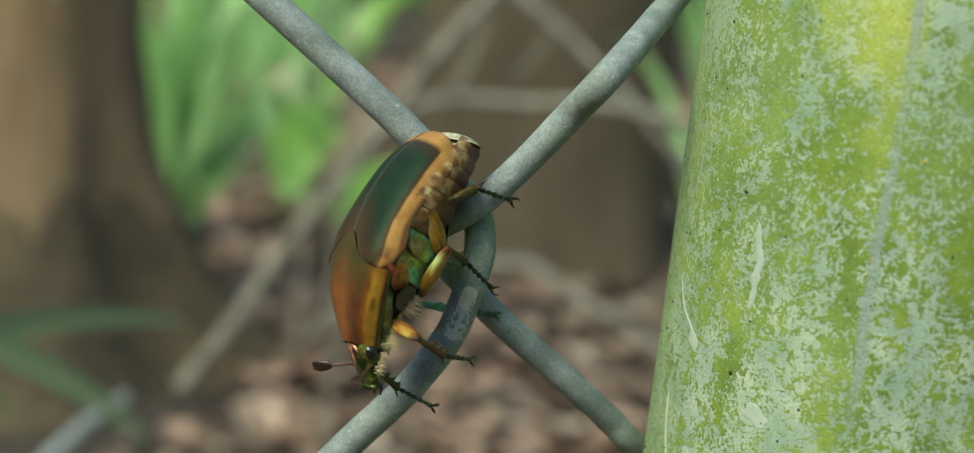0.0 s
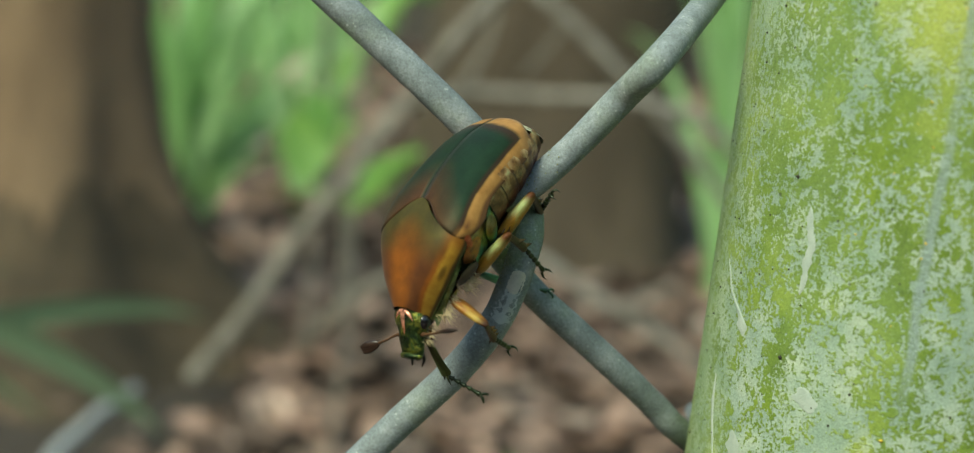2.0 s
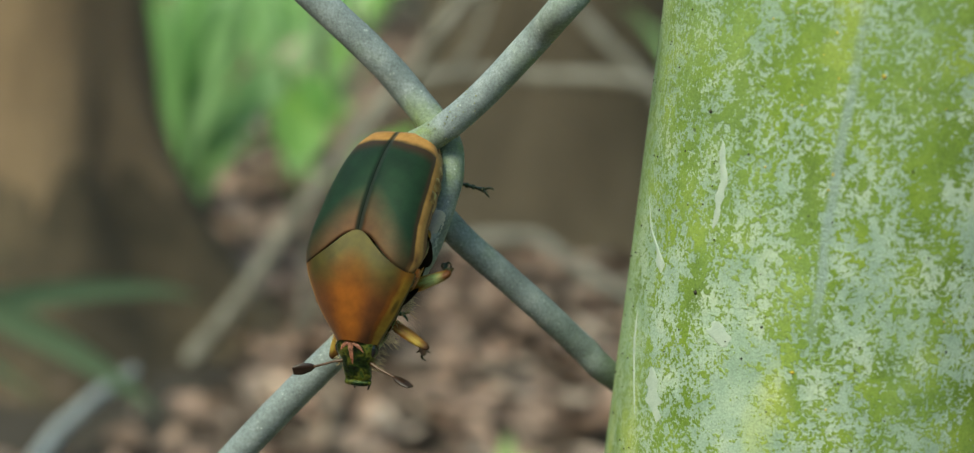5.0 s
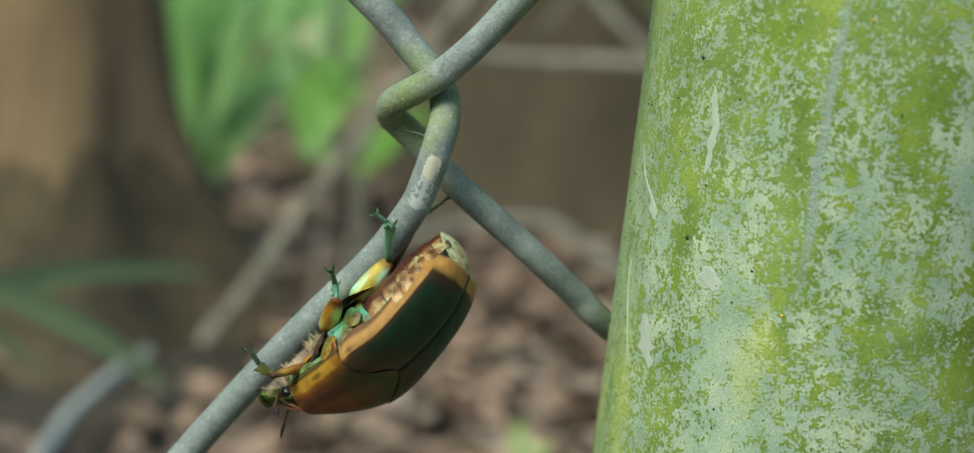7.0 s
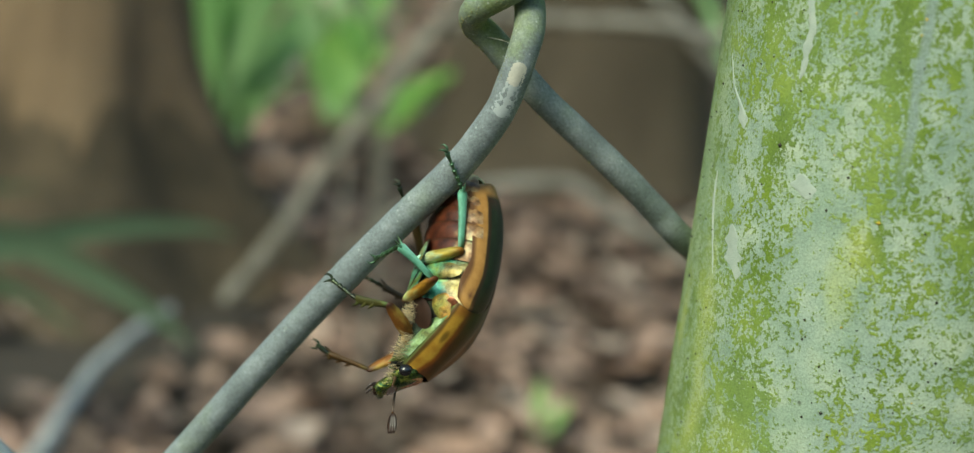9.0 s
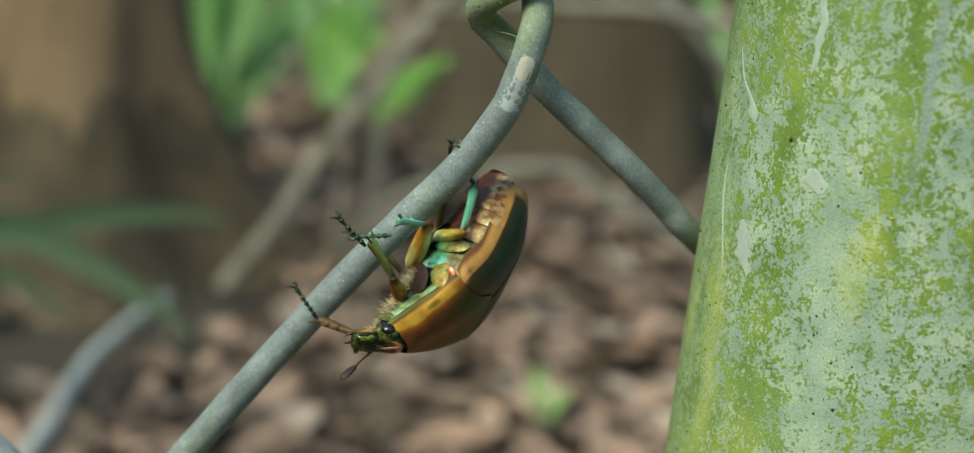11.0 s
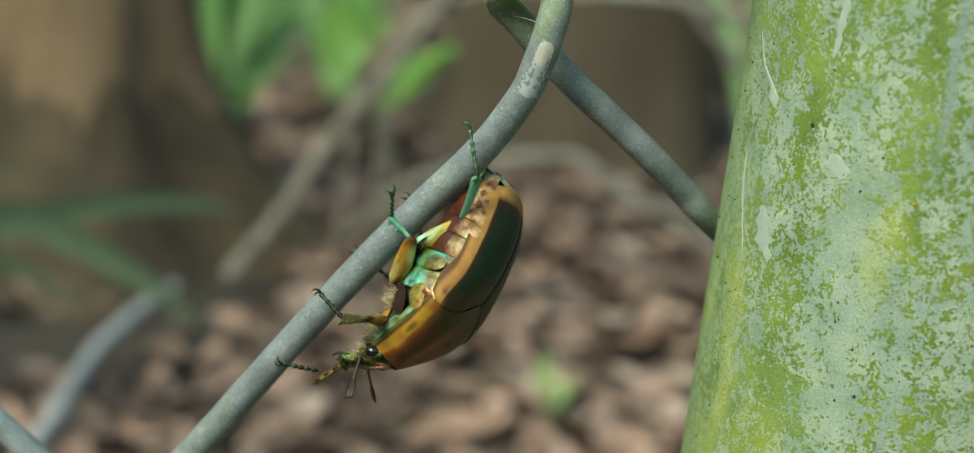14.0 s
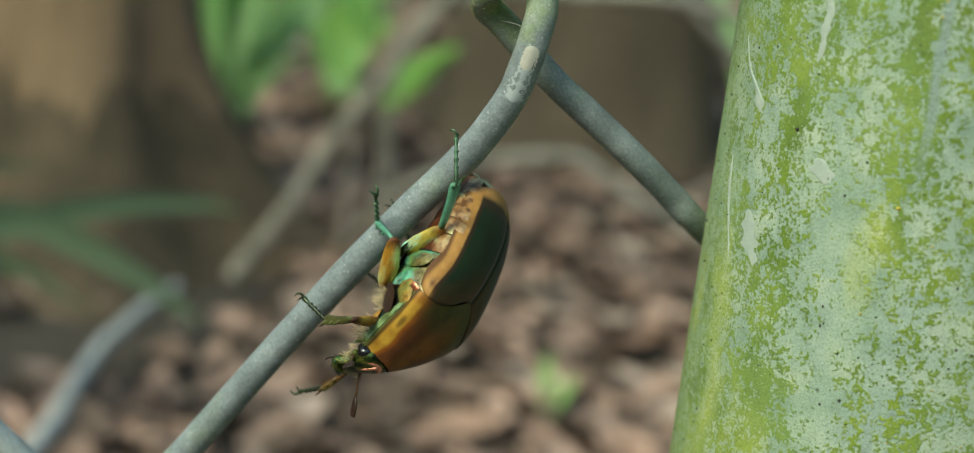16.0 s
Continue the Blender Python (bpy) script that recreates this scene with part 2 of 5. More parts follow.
def elytron_shell():
    """Velvet green, bronze towards the shoulders, with a tan border. u runs front to back, v from seam to side."""
    n = Nodes("velvet_green_wing_case")
    uv = n.node("ShaderNodeTexCoord").outputs["UV"]
    sep = n.node("ShaderNodeSeparateXYZ", {"Vector": uv})
    u, v = sep.outputs[0], sep.outputs[1]
    co = n.coords()
    wob = n.math("MULTIPLY", n.math("SUBTRACT", n.noise(co, 420, 3), 0.5), 0.16)
    green = n.ramp(n.noise(co, 700, 4), [(0.3, (0.004, 0.016, 0.0065)), (0.7, (0.008, 0.029, 0.011))])
    bronze = n.ramp(n.noise(co, 900, 4), [(0.3, (0.050, 0.020, 0.008)), (0.7, (0.085, 0.036, 0.013))])
    b = n.math("ADD", n.math("ADD", u, n.math("MULTIPLY", v, 0.42)), wob)
    col = n.mix(n.ramp(b, [(0.05, 1.0), (0.45, 0.0)]), green, bronze)
    tan = n.ramp(n.noise(co, 900, 4), [(0.3, (0.25, 0.115, 0.028)), (0.7, (0.40, 0.205, 0.06))])
    # the border runs along the side and round the tip, and turns in at the shoulder
    side = n.math("ADD", v, n.math("MULTIPLY", wob, 0.3))
    tip = n.math("ADD", n.math("SUBTRACT", u, 0.20), n.math("MULTIPLY", wob, 0.3))
    edge = n.math("MAXIMUM", side, tip)
    front = n.math("MULTIPLY", n.ramp(u, [(0.025, 1.0), (0.085, 0.0)]), n.ramp(v, [(0.6, 0.0), (0.8, 0.9)]))
    m = n.math("MAXIMUM", n.ramp(edge, [(0.670, 0.0), (0.705, 1.0)]), front)
    col = n.mix(n.ramp(edge, [(0.58, 0.0), (0.655, 0.85), (0.705, 0.0)]), col, (0.04, 0.014, 0.007))
    col = n.mix(m, col, tan)
    smudge = n.math("MULTIPLY", n.ramp(u, [(0.05, 0.0), (0.09, 0.85), (0.17, 0.0)]), n.ramp(v, [(0.66, 0.0), (0.75, 1.0), (0.82, 0.0)]))
    col = n.mix(smudge, col, (0.06, 0.018, 0.010))
    col = n.mix(n.ramp(v, [(0.85, 0.0), (0.89, 0.85)]), col, (0.07, 0.026, 0.011))
    col = n.mix(n.math("MULTIPLY", n.ramp(u, [(0.0, 0.9), (0.010, 0.0)]), n.ramp(v, [(0.12, 0.1), (0.45, 0.4), (0.6, 0.8), (0.8, 0.35)])), col, (0.012, 0.010, 0.008))
    col = n.mix(n.ramp(v, [(0.010, 0.85), (0.020, 0.0)]), col, (0.008, 0.018, 0.010))
    fine = n.noise(co, 5200, 3)
    n.set(col, n.ramp(fine, [(0.3, 0.46), (0.7, 0.58)]), n.math("SUBTRACT", 0.3, n.math("MULTIPLY", m, 0.3)), 0.0, 0.25, spec=0.16)
    n.velvet(0.10, (0.80, 0.72, 0.72))
    n.bump(fine, 0.10, 0.00003)
    return n.mat


def pronotum_shell():
    """Bronze shield, greener behind, with a yellow border that carries a dark spot."""
    n = Nodes("bronze_shield")
    uv = n.node("ShaderNodeTexCoord").outputs["UV"]
    sep = n.node("ShaderNodeSeparateXYZ", {"Vector": uv})
    u, v = sep.outputs[0], sep.outputs[1]
    co = n.coords()
    side = n.math("ABSOLUTE", n.math("SUBTRACT", n.math("MULTIPLY", v, 2.0), 1.0))
    wob = n.math("MULTIPLY", n.math("SUBTRACT", n.noise(co, 500, 3), 0.5), 0.14)
    bronze = n.ramp(n.noise(co, 600, 5), [(0.3, (0.135, 0.038, 0.006)), (0.7, (0.26, 0.080, 0.011))])
    olive = n.ramp(n.noise(co, 800, 4), [(0.3, (0.040, 0.032, 0.009)), (0.7, (0.075, 0.058, 0.013))])
    # the orange of the disc turns to a dull maroon down the sides: sheen of glancing views put into the colour
    maroon = n.ramp(n.noise(co, 700, 4), [(0.3, (0.05, 0.019, 0.010)), (0.7, (0.105, 0.037, 0.014))])
    bronze = n.mix(n.ramp(n.math("ADD", side, wob), [(0.14, 0.0), (0.34, 0.75), (0.50, 0.75), (0.58, 0.0)]), bronze, maroon)
    col = n.mix(n.math("MULTIPLY", n.ramp(n.math("ADD", u, wob), [(0.45, 0.0), (0.85, 1.0)]), n.ramp(side, [(0.45, 1.0), (0.68, 0.15)])), bronze, olive)
    yellow = n.ramp(n.noise(co, 800, 4), [(0.3, (0.28, 0.130, 0.015)), (0.7, (0.45, 0.26, 0.036))])
    col = n.mix(n.math("MULTIPLY", n.ramp(n.math("ADD", side, n.math("MULTIPLY", wob, 1.1)), [(0.60, 0.0), (0.66, 1.0)]), n.ramp(u, [(0.78, 1.0), (0.94, 0.25)])), col, yellow)
    col = n.mix(n.ramp(side, [(0.81, 0.0), (0.85, 0.9)]), col, (0.05, 0.028, 0.008))
    col = n.mix(n.ramp(side, [(0.89, 0.0), (0.93, 0.9)]), col, (0.12, 0.14, 0.04))
    du = n.math("DIVIDE", n.math("SUBTRACT", u, 0.52), 0.09)
    dv = n.math("DIVIDE", n.math("SUBTRACT", side, 0.73), 0.05)
    spot = n.math("ADD", n.math("MULTIPLY", du, du), n.math("MULTIPLY", dv, dv))
    col = n.mix(n.ramp(n.math("MULTIPLY", spot, 0.6), [(0.15, 0.8), (1.0, 0.0)]), col, (0.10, 0.055, 0.008))
    col = n.mix(n.math("MULTIPLY", n.ramp(u, [(0.985, 0.0), (0.995, 0.8)]), n.ramp(side, [(0.3, 0.05), (0.6, 0.5)])), col, (0.015, 0.012, 0.008))
    fine = n.noise(co, 5200, 3)
    n.set(col, n.ramp(fine, [(0.3, 0.44), (0.7, 0.54)]), 0.25, 0.0, 0.2, spec=0.18)
    n.velvet(0.08, (0.82, 0.70, 0.64))
    n.bump(fine, 0.10, 0.00003)
    return n.mat


def jewel(name, cols, scale=350, rough=0.25, metal=0.75, hair=0.15):
    """Metallic cuticle that shifts between the given colours."""
    n = Nodes(name)
    co = n.coords()
    k = len(cols) - 1
    col = n.ramp(n.noise(co, scale, 3, 0.5, 0.5), [(0.3 + 0.4 * i / k, c) for i, c in enumerate(cols)])
    fine = n.noise(co, 4200, 4, 0.7)
    col = n.speckle(col, co, 1500)
    n.set(col, n.ramp(fine, [(0.3, rough), (0.7, rough + 0.15)]), metal, 0.15, 0.1)
    n.bump(fine if hair < 0.5 else n.math("ADD", fine, n.noise(co, 1500, 3)), hair, 0.00006 if hair < 0.5 else 0.00016)
    return n.mat


def breast_skin():
    """Iridescent green breast that turns amber up its sides."""
    n = Nodes("green_breast")
    co = n.coords()
    col = n.ramp(n.noise(co, 420, 3, 0.5, 0.5), [(0.3, (0.16, 0.12, 0.02)), (0.40, (0.24, 0.34, 0.08)), (0.54, (0.14, 0.48, 0.30)), (0.7, (0.40, 0.66, 0.56))])
    amber = n.ramp(n.noise(co, 500, 4), [(0.3, (0.15, 0.06, 0.01)), (0.7, (0.34, 0.18, 0.03))])
    x = n.math("ABSOLUTE", n.node("ShaderNodeSeparateXYZ", {"Vector": co}).outputs[0])
    x = n.math("ADD", n.math("MULTIPLY", x, 200.0), n.math("MULTIPLY", n.noise(co, 700, 3), 0.2))
    col = n.mix(n.ramp(x, [(0.93, 0.0), (1.04, 0.8)]), col, amber)
    fine = n.noise(co, 2600, 5, 0.7)
    col = n.speckle(col, co, 1300, 0.3, 1.5)
    n.set(col, n.ramp(fine, [(0.3, 0.26), (0.7, 0.48)]), 0.55, 0.0, 0.1)
    n.bump(n.math("ADD", fine, n.noise(co, 900, 3)), 0.6, 0.0001)
    return n.mat


def limb_skin(name, ends, middle, glint, rough=0.42):
    """Shiny cuticle, darker towards both ends of the joint and streaked along it."""
    n = Nodes(name)
    uvw = n.coords("Generated")
    y = n.node("ShaderNodeSeparateXYZ", {"Vector": uvw}).outputs[1]
    co = n.coords(scale=(1, 0.3, 1))
    col = n.mix(n.ramp(n.noise(co, 700, 4, 0.6), [(0.48, 0.0), (0.66, 1.0)]), middle, glint)
    col = n.mix(n.ramp(n.math("ADD", y, n.math("MULTIPLY", n.math("SUBTRACT", n.noise(co, 500, 3), 0.5), 0.3)), [(0.06, 1.0), (0.2, 0.0), (0.78, 0.0), (0.95, 1.0)]), col, ends)
    fine = n.noise(co, 2600, 5, 0.7)
    col = n.speckle(col, co, 1200, 0.5, 1.4)
    n.set(col, n.ramp(fine, [(0.3, rough), (0.7, rough + 0.2)]), 0.10, 0.0, 0.1, spec=0.35)
    n.bump(n.math("ADD", fine, n.noise(co, 1000, 3)), 0.6, 0.0001)
    return n.mat


def segment_skin():
    """Abdomen: dark red-brown below, tan with green glints along the sides."""
    n = Nodes("abdomen_skin")
    uv = n.node("ShaderNodeTexCoord").outputs["UV"]
    sep = n.node("ShaderNodeSeparateXYZ", {"Vector": uv})
    u, v = sep.outputs[0], sep.outputs[1]
    side = n.math("ABSOLUTE", n.math("SUBTRACT", n.math("MULTIPLY", v, 2.0), 1.0))
    co = n.coords()
    wob = n.math("MULTIPLY", n.math("SUBTRACT", n.noise(co, 700, 3), 0.5), 0.3)
    tan = n.ramp(n.noise(co, 900, 3), [(0.30, (0.09, 0.036, 0.012)), (0.45, (0.24, 0.115, 0.04)), (0.6, (0.40, 0.27, 0.13)), (0.72, (0.40, 0.44, 0.22))])
    dark = n.ramp(n.noise(co, 700, 4), [(0.3, (0.045, 0.009, 0.004)), (0.7, (0.12, 0.028, 0.009))])
    col = n.mix(n.ramp(n.math("ADD", side, wob), [(0.62, 0.0), (0.72, 1.0)]), dark, tan)
    col = n.mix(n.ramp(u, [(0.80, 0.0), (0.90, 0.9)]), col, (0.06, 0.022, 0.010))
    fine = n.noise(co, 4200, 4, 0.7)
    col = n.speckle(col, co, 1300, 0.4, 1.35)
    n.set(col, n.ramp(fine, [(0.3, 0.36), (0.7, 0.55)]), 0.15, 0.0, 0.1)
    n.bump(fine, 0.25, 0.00006)
    return n.mat


M_POST = post_paint()
M_WIRE = wire_zinc()
M_PALE = simple("bleached_stick", (0.28, 0.28, 0.275), (0.50, 0.50, 0.49), 30, 0.9, 0, 0.6, 0.004)
M_FLAKE = simple("grey_paint_flake", (0.33, 0.39, 0.33), (0.46, 0.50, 0.43), 900, 0.75, 0, 0.5, 0.0001)
M_SCAR = simple("pale_flaked_scar", (0.42, 0.40, 0.34), (0.66, 0.61, 0.52), 900, 0.75, 0, 0.5, 0.0001)
M_CRUST = simple("lichen_crumbs", (0.13, 0.14, 0.05), (0.34, 0.33, 0.17), 900, 0.9)
M_CRUST2 = simple("peeling_film", (0.34, 0.37, 0.375), (0.45, 0.48, 0.48), 900, 0.7, 0, 0.3, 0.0001)
M_DARK = simple("dark_grit", (0.02, 0.02, 0.012), (0.06, 0.05, 0.03), 900, 0.9)
M_ORANGE = simple("orange_lichen", (0.45, 0.30, 0.03), (0.6, 0.42, 0.06), 900, 0.8)
M_CAP = simple("weathered_steel_cap", (0.22, 0.25, 0.23), (0.36, 0.38, 0.34), 90, 0.5, 0.6, 0.2)
M_ELY, M_PRO = elytron_shell(), pronotum_shell()
M_THROAT = jewel("dark_green_bronze", [(0.007, 0.005, 0.004), (0.02, 0.017, 0.008), (0.03, 0.06, 0.03)], 700, 0.42, 0.4, 0.8)
M_ABD = segment_skin()
M_BREAST = breast_skin()
M_TAIL = jewel("cream_tail_plate", [(0.30, 0.20, 0.09), (0.46, 0.36, 0.18), (0.56, 0.52, 0.34), (0.40, 0.46, 0.30)], 700, 0.45, 0.1, 0.5)
M_MINT = jewel("pale_mint_plate", [(0.24, 0.17, 0.03), (0.33, 0.31, 0.08), (0.24, 0.40, 0.22), (0.40, 0.54, 0.40)], 500, 0.36, 0.5, 0.6)
M_COPPER = jewel("copper_red_facet", [(0.36, 0.09, 0.03), (0.55, 0.20, 0.11)], 600, 0.3, 0.7)
M_PLATE = jewel("golden_side_plate", [(0.06, 0.10, 0.035), (0.24, 0.21, 0.04), (0.32, 0.14, 0.018), (0.20, 0.045, 0.015)], 420, 0.36, 0.4, 0.5)
M_FEMUR = limb_skin("amber_femur", (0.10, 0.030, 0.006), (0.37, 0.175, 0.02), (0.42, 0.46, 0.18))
M_FEMUR_BROWN = limb_skin("chestnut_femur", (0.05, 0.018, 0.008), (0.24, 0.088, 0.016), (0.34, 0.24, 0.05))
M_LIME = jewel("lime_underside_plate", [(0.03, 0.03, 0.012), (0.12, 0.13, 0.03), (0.20, 0.29, 0.11), (0.34, 0.46, 0.27)], 520, 0.36, 0.35, 0.5)
# leg colours per side: mint sheen put into the right, left out of the left
M_TIBIA = limb_skin("mint_sheen_tibia", (0.05, 0.09, 0.03), (0.14, 0.36, 0.24), (0.34, 0.62, 0.52))
M_TIBIA_DARK = limb_skin("tibia_without_mint_sheen", (0.018, 0.012, 0.006), (0.055, 0.035, 0.012), (0.16, 0.11, 0.02))
M_FEMUR_MINT = limb_skin("yellow_mint_sheen_femur", (0.22, 0.09, 0.012), (0.46, 0.34, 0.06), (0.36, 0.62, 0.44))
M_TARSUS_GREEN = jewel("green_sheen_tarsus", [(0.02, 0.03, 0.014), (0.06, 0.12, 0.06), (0.14, 0.26, 0.15)], 500, 0.3, 0.4)
M_TIBIA_AMBER = limb_skin("amber_tibia", (0.03, 0.018, 0.008), (0.085, 0.040, 0.009), (0.15, 0.12, 0.024))
M_TIBIA_BRONZE = limb_skin("green_bronze_tibia", (0.015, 0.016, 0.006), (0.07, 0.065, 0.014), (0.16, 0.24, 0.07))
M_TARSUS = jewel("dark_tarsus", [(0.012, 0.010, 0.006), (0.03, 0.04, 0.018), (0.06, 0.09, 0.035)], 500, 0.3, 0.5)
M_HEAD = jewel("green_gold_head", [(0.004, 0.008, 0.003), (0.010, 0.026, 0.007), (0.040, 0.062, 0.011), (0.20, 0.20, 0.035), (0.022, 0.085, 0.024)], 1100, 0.24, 0.7, 0.8)
M_HORN = jewel("copper_pink_ridge", [(0.60, 0.22, 0.13), (0.75, 0.36, 0.26)], 600, 0.22, 0.6)
M_EYE = simple("black_eye", (0.004, 0.004, 0.004), (0.012, 0.010, 0.012), 900, 0.22, 0, 0, coat=0.2)
M_HORNSTALK = simple("brown_antenna_stalk", (0.03, 0.014, 0.007), (0.12, 0.055, 0.025), 900, 0.35)
M_BLACK = simple("dark_brown_horn", (0.010, 0.005, 0.003), (0.040, 0.016, 0.009), 900, 0.42)
M_HAIR = simple("pale_hair", (0.45, 0.33, 0.18), (0.62, 0.50, 0.30), 900, 0.7)
M_SOIL = simple("forest_soil", (0.022, 0.017, 0.012), (0.07, 0.052, 0.038), 6, 0.95, 0, 0.8, 0.02)
M_BARK = simple("brown_bark", (0.125, 0.080, 0.047), (0.30, 0.20, 0.117), 14, 0.95, 0, 0.8, 0.02, stretch=(1, 1, 0.22), lo=0.25, hi=0.75, loc=(0.3, 0.2, 0.5))
# darker bark copy: shade at the trunk's foot put into the colour
M_FOOT_SHADE = simple("shaded_foot_bark", (0.042, 0.032, 0.019), (0.145, 0.102, 0.060), 12, 0.95, 0, 0.9, 0.02)
M_BARK2 = simple("dark_bark", (0.075, 0.055, 0.034), (0.165, 0.122, 0.08), 9, 0.95, 0, 0.8, 0.02, stretch=(1, 1, 0.25))
M_TWIG = simple("grey_twig_bark", (0.085, 0.075, 0.06), (0.37, 0.335, 0.285), 22, 0.9, 0, 0.6, 0.004)


def leaf_mat(name, a, b, rough=0.5, glow=0.25):
    n = Nodes(name)
    r = n.node("ShaderNodeObjectInfo").outputs["Random"]
    col = n.mix(n.math("MULTIPLY", n.noise(n.coords(), 40, 4), 0.5), n.mix(r, a, b), n.mix(r, b, a))
    n.set(col, rough, 0.0)
    tr = n.node("ShaderNodeBsdfTranslucent", {"Color": col})
    mx = n.node("ShaderNodeMixShader", {"Fac": glow})
    n.t.links.new(n.p.outputs[0], mx.inputs[1])
    n.t.links.new(tr.outputs[0], mx.inputs[2])
    out = n.t.nodes["Material Output"]
    n.t.links.new(mx.outputs[0], out.inputs["Surface"])
    return n.mat


def litter_mat():
    n = Nodes("dry_leaf_litter")
    r = n.node("ShaderNodeNewGeometry").outputs["Random Per Island"]
    col = n.ramp(r, [(0.0, (0.045, 0.033, 0.023)), (0.25, (0.14, 0.088, 0.063)), (0.5, (0.34, 0.215, 0.16)), (0.8, (0.48, 0.315, 0.245)), (1.0, (0.57, 0.45, 0.37))])
    col = n.mix(n.math("MULTIPLY", n.noise(n.coords(), 60, 4), 0.5), col, (0.07, 0.045, 0.03))
    # patches where the leaves have rotted to humus, and others freshly fallen
    patch = n.noise(n.coords(), 5.5, 3, 0.55, 0.4)
    col = n.mix(1.0, col, n.ramp(patch, [(0.32, (0.48, 0.46, 0.44)), (0.5, (0.98, 0.97, 0.95)), (0.66, (1.32, 1.25, 1.2))]), "MULTIPLY")
    n.set(col, 0.7)
    return n.mat


M_GREEN = leaf_mat("bright_green_leaf", (0.17, 0.34, 0.06), (0.28, 0.46, 0.12), 0.4, 0.35)
M_STRAP = leaf_mat("strap_leaf", (0.14, 0.34, 0.07), (0.62, 0.86, 0.46), 0.3, 0.3)
M_BLUE = leaf_mat("grey_green_blade", (0.075, 0.13, 0.075), (0.17, 0.24, 0.155), 0.4, 0.25)
M_LITTER = litter_mat()
M_DRY = leaf_mat("pale_dry_leaf", (0.42, 0.33, 0.26), (0.58, 0.47, 0.38), 0.7, 0.3)
M_WOOD = simple("distant_foliage", (0.03, 0.06, 0.018), (0.10, 0.17, 0.05), 0.9, 0.9, 0, 0.6, 0.3)

# ---- the wood behind the fence ----
MM = 0.001


def ground():
    """One sheet to the horizon, uneven close by."""
    bm = bmesh.new()
    xs = sorted({round(math.copysign(abs(a) ** 2.2, a) * 60, 3) for a in np.linspace(-1, 1, 91)})
    ys = [1.5 + v for v in xs]
    vs = [[bm.verts.new((x, y, 0.03 * noise.noise((x * 1.3, y * 1.3, 0)) + 0.015 * noise.noise((x * 4, y * 4, 3)) - 0.02)) for y in ys] for x in xs]
    for i in range(len(xs) - 1):
        for j in range(len(ys) - 1):
            bm.faces.new((vs[i][j], vs[i + 1][j], vs[i + 1][j + 1], vs[i][j + 1]))
    ob = part("ground", bm, M_SOIL)
    return tagged(ob, "dark brown forest soil under fallen leaves", "ground", kind="structure")


def fallen_leaf(bm, m, length, width, curl, seed):
    """One dry leaf, bent along and across."""
    rows = []
    for i in range(6):
        s = i / 5
        w = width * math.sin(math.pi * (0.06 + 0.9 * s)) ** 0.8
        lift = curl * length * (s - 0.5) ** 2
        rows.append([bm.verts.new(m @ Vector((k * w, (s - 0.5) * length, lift + abs(k) * curl * w * (0.8 + 0.5 * math.sin(seed + 5 * s))))) for k in (-0.5, 0, 0.5)])
    for a, b in zip(rows, rows[1:]):
        for k in range(2):
            bm.faces.new((a[k], a[k + 1], b[k + 1], b[k]))


def leaf_litter():
    bm = bmesh.new()
    rng = random.Random(4)
    for i in range(15000):
        y = 0.7 + 7.5 * rng.random() ** 1.4
        x = -0.12 * y + (rng.random() - 0.5) * (0.9 * y + 0.6)
        if (Vector((x, y)) - Vector((-1.20, 2.1))).length < 0.57 and rng.random() < 0.93:
            continue
        m = pose(x, y, 0.002 + 0.02 * rng.random(), rng.uniform(-20, 20), rng.uniform(-20, 20), rng.uniform(0, 360))
        size = (0.02 + 0.085 * rng.random() ** 1.7) * (0.8 + 0.12 * y)
        fallen_leaf(bm, m, size, size * rng.uniform(0.4, 0.75), rng.uniform(0.1, 0.6), rng.random() * 6)
    # and all round, thinning out into the wood
    for i in range(30000):
        a, d = rng.uniform(0, 6.2832), 7.5 * rng.random() ** 0.62
        x, y = d * math.cos(a), 2 + d * math.sin(a)
        if (0.7 < y < 8.2 and abs(x + 0.12 * y) < 0.45 * y + 0.3) or abs(x) + abs(y) < 0.2:
            continue
        m = pose(x, y, 0.003 + 0.02 * rng.random(), rng.uniform(-20, 20), rng.uniform(-20, 20), rng.uniform(0, 360))
        size = 0.03 + 0.08 * rng.random() ** 1.5
        fallen_leaf(bm, m, size, size * rng.uniform(0.4, 0.75), rng.uniform(0.1, 0.7), rng.random() * 6)
    ob = part("leaf_litter", bm, M_LITTER)
    return tagged(ob, "dry brown and pinkish fallen leaves on the soil", "leaf litter", kind="stuff")


